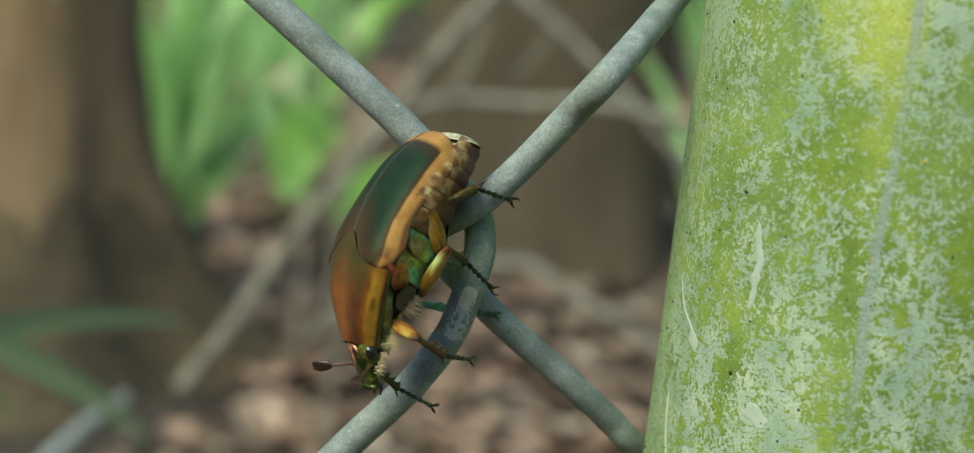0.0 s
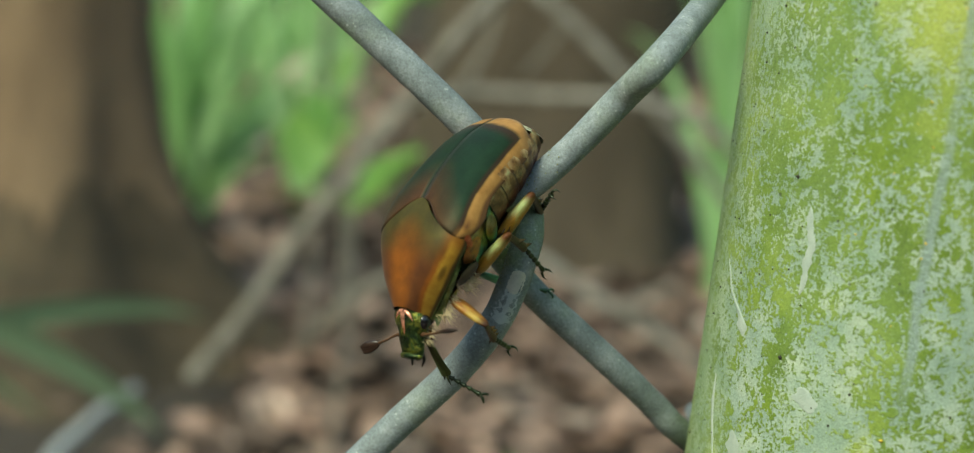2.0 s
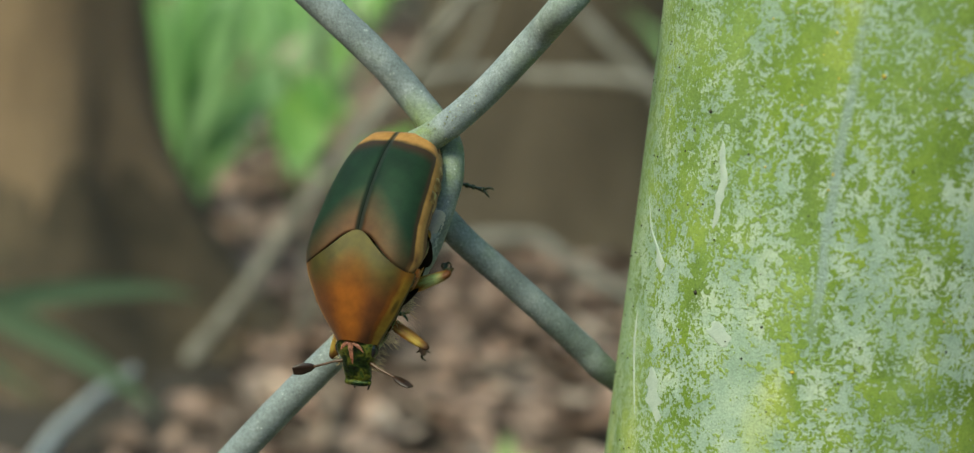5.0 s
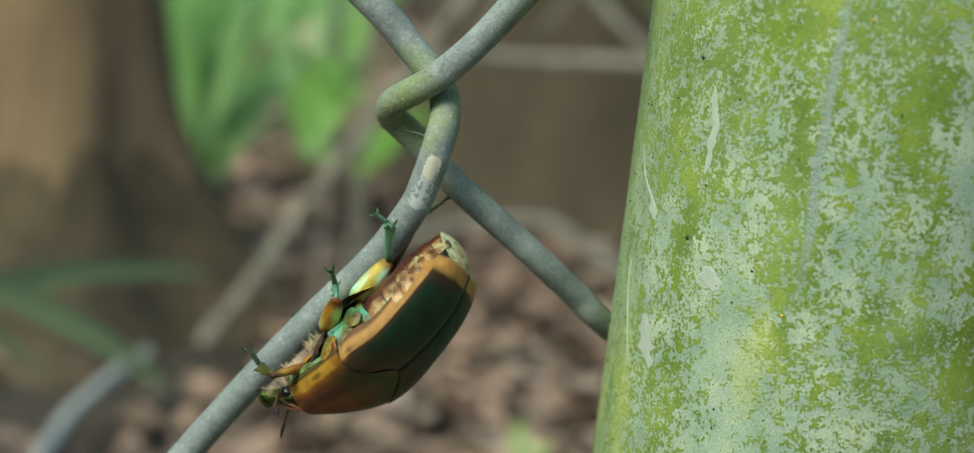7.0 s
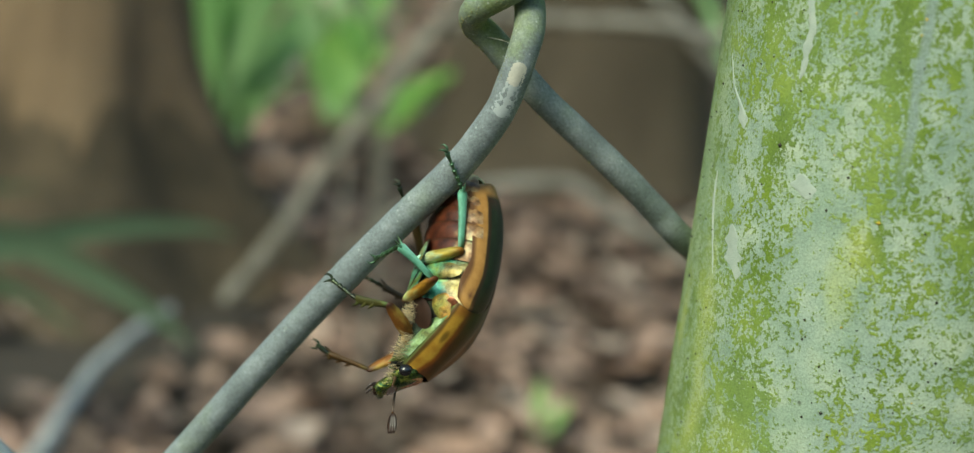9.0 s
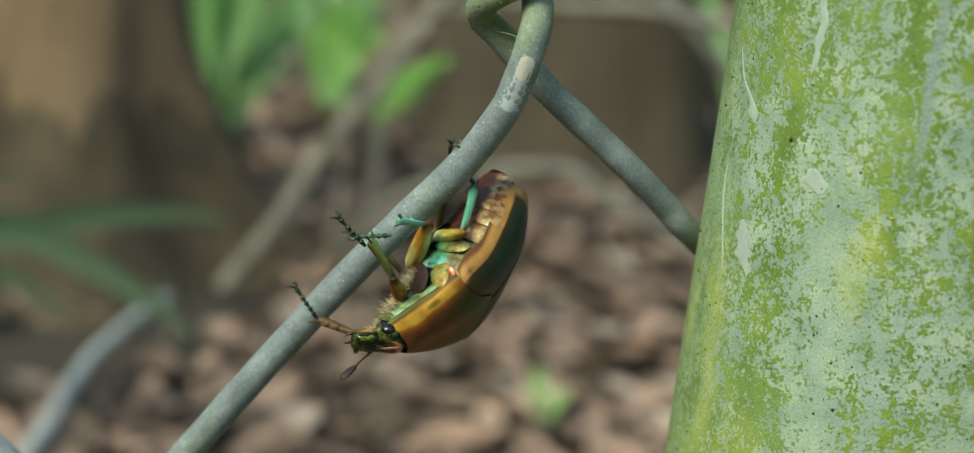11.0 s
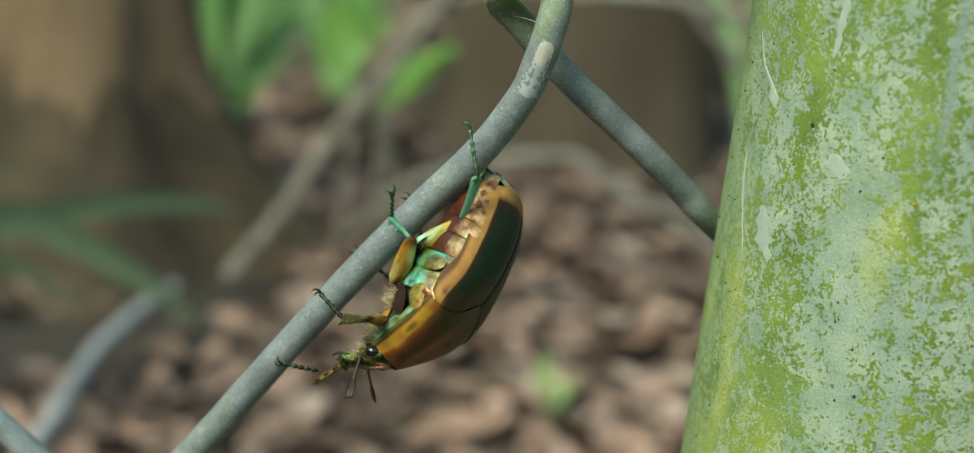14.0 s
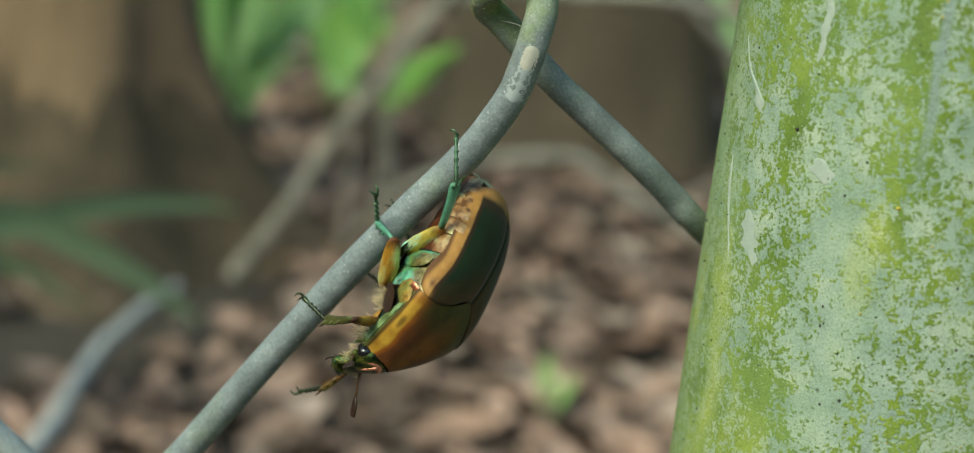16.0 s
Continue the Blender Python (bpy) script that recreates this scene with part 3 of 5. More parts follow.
def tree(name, x, y, r, lean, mat, label, seed, height=4.2, flare=0.10, moss=0.0):
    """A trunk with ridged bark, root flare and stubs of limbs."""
    root = tagged(new(name), label, "tree")
    root.location = (x, y, -0.03)
    bm = bmesh.new()
    nz, na = 60, 48

    def bark(z, a):
        rr = r * (1 - 0.10 * z) + flare * math.exp(-z * 4.3) * (1 + 0.25 * math.sin(5 * a + seed))
        rr += 0.005 * noise.noise((math.cos(a) * 5, math.sin(a) * 5, z * 1.6 + seed)) + 0.012 * noise.noise((math.cos(a) * 16, math.sin(a) * 16, z * 5 + seed))
        return Vector((rr * math.cos(a) + lean * z, rr * math.sin(a), z))

    sheet(bm, lambda u, v: bark(u ** 1.5 * height, 2 * math.pi * v), nz, na)
    bmesh.ops.remove_doubles(bm, verts=bm.verts, dist=1e-5)
    part("trunk", bm, mat, root)
    rng = random.Random(seed)
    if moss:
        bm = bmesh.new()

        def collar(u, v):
            # a dark skin that paints shade on the flared foot, with an uneven upper edge
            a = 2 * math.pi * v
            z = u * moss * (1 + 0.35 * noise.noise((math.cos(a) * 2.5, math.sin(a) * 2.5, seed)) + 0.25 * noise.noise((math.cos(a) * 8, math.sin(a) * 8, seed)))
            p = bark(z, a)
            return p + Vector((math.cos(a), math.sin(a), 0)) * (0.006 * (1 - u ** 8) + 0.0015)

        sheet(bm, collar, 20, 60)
        part("moss", bm, M_FOOT_SHADE, root, "dark skin over the flared foot, shade put into its colour")
    for k in range(4):
        a, z = rng.uniform(0, 6.28), height * rng.uniform(0.6, 0.95)
        d = Vector((math.cos(a), math.sin(a), 0.8))
        p = Vector((lean * z, 0, z))
        bm = bmesh.new()
        pts = catmull([p, p + d * 0.5, p + d * 1.0 + Vector((0.1, 0.1, 0.2)), p + d * 1.6 + Vector((0, 0.2, 0.5))], 5)
        tube(bm, pts, [r * 0.28 * (1 - 0.9 * i / (len(pts) - 1)) for i in range(len(pts))], 10)
        part("limb", bm, mat, root)
    return root


def blade(bm, base, tip, width, sag, n=9, fold=0.2, rise=1.0):
    """A strap leaf that arches from base to tip."""
    base, tip = Vector(base), Vector(tip)
    d = tip - base
    side = d.cross(Vector((0, 1, 0.2)))
    side = side.normalized() if side.length > 1e-6 else Vector((1, 0, 0))
    rows = []
    for i in range(n + 1):
        s = i / n
        p = base + Vector((d.x * s ** rise, d.y * s ** rise, d.z * s + sag * 4 * s * (1 - s)))
        w = width * (0.45 + 0.55 * math.sin(math.pi * min(s * 1.2 + 0.15, 1))) * (1 - s ** 3)
        rows.append([bm.verts.new(p + side * (k * w * 0.5) + Vector((0, -fold * w * abs(k), 0))) for k in (-1, 0, 1)])
    for a, b in zip(rows, rows[1:]):
        for k in range(2):
            bm.faces.new((a[k], a[k + 1], b[k + 1], b[k]))


def strap_plant(x, y, tall, left, right, count, width, mat, label, seed):
    """A clump of strap leaves that rise close together and then arch out, each a part; left and right: how far the tips reach."""
    root = tagged(new("strap_leaf_plant"), label, "plant")
    root.location = (x, y, 0.0)
    rng = random.Random(seed)
    for i in range(count):
        a = (i + rng.random()) / count
        bm = bmesh.new()
        reach = left + (right - left) * a
        tip = (reach, rng.uniform(-0.18, 0.18), tall * rng.uniform(0.45, 1.1) * (1 - 0.3 * (a * 2 - 1) ** 2))
        blade(bm, (rng.uniform(-0.03, 0.03), rng.uniform(-0.03, 0.03), -0.01), tip, width * rng.uniform(0.5, 1.3), 0.14 * tall * rng.random(), 12, 0.2, rng.uniform(0.9, 1.8))
        part("leaf", bm, mat, root)
    return root


def blade_clump():
    """Long low blades that arch across the ground: tips as x y z from the foot."""
    root = tagged(new("grass_clump"), "low clump of arching grey-green grass blades", "grass")
    root.location = (-0.98, 1.45, 0.0)
    # each blade: points on its midrib from foot to tip, and its width
    for pts, width in ((((0, 0, -0.01), (0.06, 0, 0.20), (0.22, 0, 0.30), (0.32, -0.01, 0.29), (0.42, -0.02, 0.252), (0.47, -0.02, 0.215)), 0.040),
                       (((0.01, 0.02, -0.01), (0.06, 0.02, 0.19), (0.17, 0.02, 0.27), (0.32, 0.02, 0.325), (0.44, 0.01, 0.35), (0.50, 0, 0.35)), 0.026),
                       (((0, -0.02, -0.01), (0.05, -0.02, 0.16), (0.15, -0.02, 0.25), (0.25, -0.02, 0.255), (0.34, -0.03, 0.215)), 0.030),
                       (((-0.01, 0.03, -0.01), (0.02, 0.03, 0.20), (0.12, 0.03, 0.33), (0.26, 0.04, 0.36)), 0.020),
                       (((-0.02, 0, -0.01), (-0.08, 0.02, 0.22), (-0.20, 0.04, 0.30)), 0.024)):
        bm, rows = bmesh.new(), []
        line = catmull(pts, 6)
        for i, p in enumerate(line):
            d = line[min(i + 1, len(line) - 1)] - line[max(i - 1, 0)]
            side = d.cross(Vector((0.1, 1, 0.35))).normalized()
            s = i / (len(line) - 1)
            w = 0.65 * width * (0.6 + 0.4 * math.sin(math.pi * s)) * (1 - s ** 4) + 0.0004
            rows.append([bm.verts.new(p + side * (k * w) + Vector((0, -0.3 * w * abs(k), 0))) for k in (-1, 0, 1)])
        for a, b in zip(rows, rows[1:]):
            for k in range(2):
                bm.faces.new((a[k], a[k + 1], b[k + 1], b[k]))
        part("blade", bm, M_BLUE, root)
    return root


def oval_leaf(bm, m, length, width):
    rows = []
    for i in range(9):
        s = i / 8
        w = width * math.sin(math.pi * (0.03 + 0.94 * s)) ** 0.75 * (1.15 - 0.4 * s)
        rows.append([bm.verts.new(m @ Vector((k * w * 0.5, s * length, 0.10 * length * math.sin(s * 3) - 0.12 * w * (1 - abs(k))))) for k in (-1, -0.5, 0, 0.5, 1)])
    for a, b in zip(rows, rows[1:]):
        for k in range(4):
            bm.faces.new((a[k], a[k + 1], b[k + 1], b[k]))


def seedling(x, y, leaves, label, stem=0.004):
    """A thin stem with broad leaves: each leaf as x y z, turn, tilt, length, width from the plant's foot."""
    root = tagged(new("seedling"), label, "plant")
    root.location = (x, y, 0.0)
    top = max(l[2] for l in leaves)
    bm = bmesh.new()
    tube(bm, catmull([(0, 0, -0.01), (0.01, 0, top * 0.4), (-0.005, 0.01, top * 0.8), (leaves[0][0] * 0.3, leaves[0][1] * 0.3, top)], 6), stem, 8)
    part("stem", bm, M_TWIG, root)
    for lx, ly, lz, turn, tilt, length, width in leaves:
        bm = bmesh.new()
        oval_leaf(bm, pose(lx, ly, lz, tilt, 0, turn), length, width)
        tube(bm, [(lx * 0.2, ly * 0.2, lz - 0.03), (lx, ly, lz)], 0.0015, 6)
        part("leaf", bm, M_GREEN, root)
    return root


def dead_leaf(x, y, z, turn, tilt, length, width, label):
    """A single pale dry leaf, curled at its edges, on its stalk."""
    root = tagged(new("dry_leaf"), label, "leaf")
    root.matrix_basis = pose(x, y, z, tilt, 0, turn)
    bm = bmesh.new()
    oval_leaf(bm, pose(0, 0, 0), length, width)
    part("blade", bm, M_DRY, root)
    bm = bmesh.new()
    tube(bm, catmull([(0, 0.01, 0), (0.002, -0.02, 0.004), (0.006, -0.05, -0.004)], 4), 0.0012, 6)
    part("stalk", bm, M_TWIG, root)
    return root


def branch(name, pts, r0, r1, label, category="branch", twigs=(), mat=None):
    """A crooked stick that tapers from r0 to r1, with short side twigs."""
    root = tagged(new(name), label, category)
    bm = bmesh.new()
    line = catmull(pts, 8)
    n = len(line) - 1
    tube(bm, [p + 0.4 * r0 * Vector((noise.noise(p * 9), noise.noise(p * 9 + Vector((5, 0, 0))), noise.noise(p * 9 + Vector((0, 7, 0))))) for p in line],
         [r0 + (r1 - r0) * i / n for i in range(n + 1)], 10)
    part("stem", bm, mat or M_TWIG, root)
    for s, d in twigs:
        p = line[int(s * n)]
        bm = bmesh.new()
        tube(bm, catmull([p, p + Vector(d) * 0.5 + Vector((0.01, 0, 0.01)), p + Vector(d)], 4), [r1 * (0.8 - 0.06 * i) for i in range(9)], 8)
        part("twig", bm, mat or M_TWIG, root)
    return root


def sky_blocking_ring():
    """A far ring of foliage added round the clearing, mostly out of view, to block low sky."""
    bm = bmesh.new()

    def f(u, v):
        a = 2 * math.pi * v
        r = 15 + 1.6 * noise.noise((math.cos(a) * 6, math.sin(a) * 6, u * 5))
        return Vector((r * math.cos(a), r * math.sin(a), -0.3 + u * (8.5 + 1.5 * noise.noise((math.cos(a) * 9, math.sin(a) * 9, 4)))))

    sheet(bm, f, 14, 160)
    return tagged(part("backdrop", bm, M_WOOD), "dark green foliage ring added round the place to block low sky", "backdrop", kind="structure")


ground()
sky_blocking_ring()
leaf_litter()
tree("tree", -1.10, 2.42, 0.15, -0.02, M_BARK, "brown rough-barked tree trunk with shade painted over its foot", 1, flare=0.29, moss=0.30)
tree("tree", -0.34, 3.70, 0.34, 0.02, M_BARK2, "broad dark-barked tree trunk in shade", 5)
tree("tree", -2.6, 7.5, 0.22, 0.03, M_BARK2, "slim distant tree trunk in the shade of the wood", 8)
tree("tree", 0.75, 6.4, 0.20, -0.03, M_BARK, "slim distant tree trunk behind green leaves", 11)
strap_plant(-1.15, 3.2, 0.82, -0.16, 0.40, 40, 0.058, M_STRAP, "clump of bright green strap leaves arching from one foot", 3)
strap_plant(-1.02, 3.9, 0.95, -0.45, 0.26, 40, 0.05, M_STRAP, "bright green strap leaves growing behind the first clump", 6)
strap_plant(0.15, 3.35, 1.5, -0.34, -0.06, 14, 0.028, M_STRAP, "green strap leaves beside the dark trunk", 9)
blade_clump()
seedling(-0.43, 1.9, [(0.0, -0.01, 0.40, -55, 40, 0.13, 0.10), (-0.07, 0.0, 0.43, 25, 60, 0.11, 0.085), (-0.05, 0.02, 0.49, 50, 50, 0.08, 0.05), (0.0, 0.01, 0.62, -20, 60, 0.09, 0.05), (0.02, 0.0, 0.66, -80, 45, 0.09, 0.05), (0.03, 0.0, 0.44, -70, 40, 0.08, 0.06)], "seedling with a few bright green oval leaves")
seedling(-0.61, 2.4, [(-0.02, 0.0, 0.36, 20, 55, 0.075, 0.05), (0.03, 0.0, 0.40, -60, 50, 0.07, 0.05), (-0.05, 0.01, 0.45, 70, 60, 0.07, 0.04), (0.02, 0.02, 0.50, -20, 65, 0.08, 0.045), (-0.03, 0.0, 0.27, 120, 40, 0.06, 0.04), (0.06, 0.0, 0.57, -70, 50, 0.09, 0.05), (0.10, 0.02, 0.63, -40, 60, 0.08, 0.05)], "thin seedling with yellow-green leaves along its stem", 0.005)
seedling(-0.157, 1.8, [(0.0, 0.0, 0.05, 10, 55, 0.06, 0.022), (0.02, 0, 0.04, -30, 50, 0.05, 0.02)], "tiny green seedling among fallen leaves", 0.002)
# leaf shape added for a pale patch between the green leaves
dead_leaf(-1.04, 3.7, 0.27, -20, 62, 0.15, 0.10, "pale pinkish leaf shape set among green leaves")
dead_leaf(-1.29, 4.37, 0.03, 75, 14, 0.17, 0.12, "pale dry leaf lying on the litter")
dead_leaf(-1.18, 3.42, 0.03, 30, 20, 0.07, 0.05, "small pale dry leaf at the foot of a plant")
branch("fallen_branch", [(0.02, 2.35, 1.10), (-0.304, 2.2, 0.70), (-0.421, 2.2, 0.517), (-0.490, 2.2, 0.414), (-0.563, 2.2, 0.298), (-0.625, 2.2, 0.19), (-0.680, 2.2, 0.098), (-0.738, 2.2, 0.01)], 0.012, 0.016, "grey dead branch leaning on the ground", twigs=((0.5, (0.1, 0.05, 0.02)),))
branch("fallen_branch", [(-0.755, 1.99, 0.055), (-0.765, 1.93, 0.05), (-0.770, 1.75, 0.04), (-0.72, 1.50, 0.035), (-0.70, 1.35, 0.03)], 0.009, 0.012, "pale bleached dead stick lying on fallen leaves", mat=M_PALE)
branch("woody_vine", [(-0.62, 2.75, 0.0), (-0.60, 2.65, 0.32), (-0.485, 2.6, 0.467), (-0.257, 2.6, 0.508), (-0.078, 2.6, 0.518), (0.08, 2.6, 0.47), (0.25, 2.65, 0.2), (0.32, 2.7, 0.0)], 0.012, 0.010, "thin grey woody vine arching over the ground", "vine", twigs=((0.35, (0.05, 0.02, 0.16)),))
branch("woody_vine", [(-0.62, 2.45, 0.0), (-0.53, 2.4, 0.13), (-0.43, 2.4, 0.20), (-0.343, 2.4, 0.226), (-0.27, 2.4, 0.242), (-0.20, 2.4, 0.251), (-0.15, 2.4, 0.225), (-0.102, 2.4, 0.198), (-0.01, 2.4, 0.16), (0.09, 2.4, 0.10), (0.2, 2.4, 0.0)], 0.013, 0.010, "thin grey woody vine bowed low over fallen leaves", "vine", twigs=((0.75, (0.10, 0.02, 0.06)),))
branch("woody_vine", [(-0.75, 2.8, 1.0), (-0.34, 2.7, 0.72), (-0.15, 2.7, 0.585), (0.03, 2.7, 0.422), (0.25, 2.7, 0.2), (0.36, 2.7, 0.0)], 0.013, 0.010, "thin brown-grey vine hanging beside the trunk", "vine", twigs=((0.3, (-0.08, 0.02, -0.12)),))

# ---- the fence ----
WIRE_R = 1.37 * MM
# the wires are not drawn to quite one gauge
GAUGE = {0: 1.31 * MM, -1: 1.43 * MM}
KNOT = Vector((-17.3, 124.0, 773.7)) * MM
# from knot to knot: down to one side, down to the other (the mesh is pulled aslant; past the knot it runs back behind the post)
DOWN_LEFT, DOWN_RIGHT, DOWN_RIGHT_BACK = Vector((-39.0, 0, -63.6)) * MM, Vector((45.5, 0, -41.1)) * MM, Vector((36.0, 0, -42.3)) * MM
# the bends of a wire that turns at its left and at its right, about the knot, from above to below
HEAD_LEFT = [(12.8, -1.5, 17.3), (8.8, -1.5, 11.8), (4.8, -1.6, 6.5), (1.3, -2.0, 2.8), (-2.4, -1.1, 0.1), (-2.9, 0.8, -1.5), (-1.3, 1.8, -3.0)]
TAIL_PLAIN = [(6.4, 1.6, -8.9), (15.4, 1.5, -15.3)]
TAIL_BACK = [(3.4, 3.2, -7.6), (7.45, 4.6, -10.9), (11.55, 6.0, -14.25), (15.55, 9.0, -18.2), (18.55, 11.2, -21.2), (27.2, 25.0, -30.4)]
TURN_RIGHT = [(-15.25, 1.5, 15.35), (-6.15, 1.6, 8.7), (-2.6, 2.2, 5.4), (1.2, 1.2, 1.8), (2.3, -0.9, -0.7), (2.1, -1.9, -3.3), (1.5, -2.0, -6.0), (0.4, -1.8, -9.3), (-2.7, -1.5, -14.5), (-7.7, -1.5, -20.7), (-12.7, -1.5, -27.2), (-18.7, -1.5, -35.5)]
POST = Vector((22.42, 132.46, 0)) * MM
POST_R = 20.6 * MM


def knot_at(i, j):
    p = KNOT + i * DOWN_LEFT + j * (DOWN_RIGHT_BACK if j > 0 else DOWN_RIGHT)
    # past the first knot the mesh lies behind the post
    return p + Vector((0, 34 * MM if p.x > 0 else 0, 0))


def fence():
    root = tagged(new("chain_link_fence"), "grey galvanised chain-link wire mesh filmed with algae", "fence")
    lines = []
    for column in (0, -1, -2, 1):
        pts = []
        for step in range(-3, 4):
            h, odd = step // 2, step % 2
            # a wire turns left at one knot and right at the next
            i, j, left = {0: (h, h + odd, not odd), -1: (h + odd, h, bool(odd)), -2: (h + 1 + odd, h, bool(odd)), 1: (h, h + 1 + odd, not odd)}[column]
            base = knot_at(i, j)
            turn = TURN_RIGHT
            if left:
                turn = HEAD_LEFT + (TAIL_BACK if j >= 0 and base.x < 0 else TAIL_PLAIN)
            pts += [base + Vector(o) * MM for o in turn]
        line = catmull(pts, 8)
        lines.append(line)
        bm = bmesh.new()
        tube(bm, line, [GAUGE.get(column, WIRE_R) * (1 + 0.03 * noise.noise(p * 300)) for p in line], 20)
        part("wire", bm, M_WIRE, root)
    return root, lines


def fence_post():
    root = tagged(new("fence_post"), "round pale-painted fence post mottled with green algae", "post")
    bm = bmesh.new()
    zs = [-0.3, 0.3, 0.6] + [0.65 + 0.002 * i for i in range(111)] + [0.95, 1.1, 1.25]
    rings = []
    for z in zs:
        rings.append([bm.verts.new((POST_R * math.cos(a) * (1 + 0.003 * noise.noise((math.cos(a) * 2, math.sin(a) * 2, z * 40))),
                                    POST_R * math.sin(a) * (1 + 0.003 * noise.noise((math.cos(a) * 2, math.sin(a) * 2, z * 40))), z)) for a in (2 * math.pi * k / 96 for k in range(96))])
    for a, b in zip(rings, rings[1:]):
        for k in range(96):
            bm.faces.new((a[k], a[(k + 1) % 96], b[(k + 1) % 96], b[k]))
    root.location = POST
    part("pipe", bm, M_POST, root)
    bm = bmesh.new()
    tube(bm, [(0, 0, 1.235), (0, 0, 1.252), (0, 0, 1.262), (0, 0, 1.268)], [POST_R * 1.06, POST_R * 1.06, POST_R * 0.8, POST_R * 0.3], 48)
    part("cap", bm, M_CAP, root, "weathered steel cap")
    return root


def on_post(angle, z, out=0.0):
    """A place on the post, from the degrees round it and the height in mm, in the post's own space."""
    a = radians(angle)
    return Vector(((POST_R + out) * math.cos(a), (POST_R + out) * math.sin(a), z * MM))


def paint_blob(bm, outline, lift, seed):
    """A thin flat blob on the post: rows of (height in mm, middle angle, half width in degrees)."""
    rows = []
    n = 22
    for i in range(n + 1):
        z = float(np.interp(i / n, np.linspace(0, 1, len(outline)), [o[0] for o in outline]))
        mid = float(np.interp(i / n, np.linspace(0, 1, len(outline)), [o[1] for o in outline]))
        half = float(np.interp(i / n, np.linspace(0, 1, len(outline)), [o[2] for o in outline]))
        half *= 1 + 0.5 * noise.noise((z * 1.7, seed, 0))
        mid += half * 0.5 * noise.noise((z * 1.3, seed, 9))
        half *= math.sqrt(max(1 - (2 * i / n - 1) ** 6, 0.02))
        rows.append([bm.verts.new(on_post(mid + k * half, z, lift * (1 - abs(k) ** 3) - 0.00002)) for k in (-1, -0.7, -0.35, 0, 0.35, 0.7, 1)])
    for a, b in zip(rows, rows[1:]):
        for k in range(6):
            bm.faces.new((a[k], a[k + 1], b[k + 1], b[k]))


def crumbs(bm, place, r, rng):
    """A tiny lumpy grain."""
    p = Vector(place)
    vs = [bm.verts.new(p + r * rng.uniform(0.7, 1.2) * Vector(d)) for d in ((1, 0, 0), (-1, 0, 0), (0, 1, 0), (0, -1, 0), (0, 0, 1), (0, 0, -1))]
    for a in (0, 1):
        for b in (2, 3):
            for c in (4, 5):
                bm.faces.new((vs[a], vs[b], vs[c]))


def post_details(root):
    for i, (outline, mat, label) in enumerate((
        (((772.5, -161, 0.5), (770, -157, 0.7), (768.6, -152, 0.9), (767.6, -149.5, 2.2), (766.6, -149, 1.6)), M_FLAKE, "pale run of dried paint"),
        (((758.2, -146.5, 1.5), (756.5, -145.5, 3.4), (755, -143.5, 3.8), (753.6, -141.5, 2.0)), M_FLAKE, "pale grey flaked patch"),
        (((762, -158.5, 0.4), (759, -158, 0.8), (756, -155, 0.5), (753, -152, 0.4)), M_FLAKE, "thin pale run of paint"),
        (((764.5, -127, 2.0), (763.5, -126, 3.0), (762.5, -125, 1.5)), M_FLAKE, "small flaked patch"),
        (((779.5, -133, 0.7), (776, -131, 1.2), (772, -132, 0.8)), M_FLAKE, "thin pale run of paint"),
    )):
        bm = bmesh.new()
        paint_blob(bm, outline, 0.00006, i * 3.1)
        part("paint_flake", bm, mat, root, label)
    rng = random.Random(14)
    bm = bmesh.new()
    for angle, z, r in ((-137.9, 781.6, 0.24), (-134.6, 766.3, 0.24), (-168, 751, 0.16), (-112, 745, 0.2)):
        crumbs(bm, on_post(angle, z), r * MM, rng)
    for _ in range(240):
        crumbs(bm, on_post(rng.uniform(-175, -70), rng.uniform(725, 812)), rng.uniform(0.05, 0.15) * MM, rng)
    tagged(part("grit", bm, M_DARK, root, "tiny dark specks of grit"), kind="stuff")
    bm = bmesh.new()
    for angle, z, r in ((-107.0, 762.0, 0.22), (-97.7, 786.7, 0.22)):
        crumbs(bm, on_post(angle, z), r * MM, rng)
    for _ in range(26):
        crumbs(bm, on_post(rng.uniform(-125, -75), rng.uniform(735, 805)), rng.uniform(0.06, 0.14) * MM, rng)
    tagged(part("lichen_dots", bm, M_ORANGE, root, "tiny orange lichen dots"), kind="stuff")


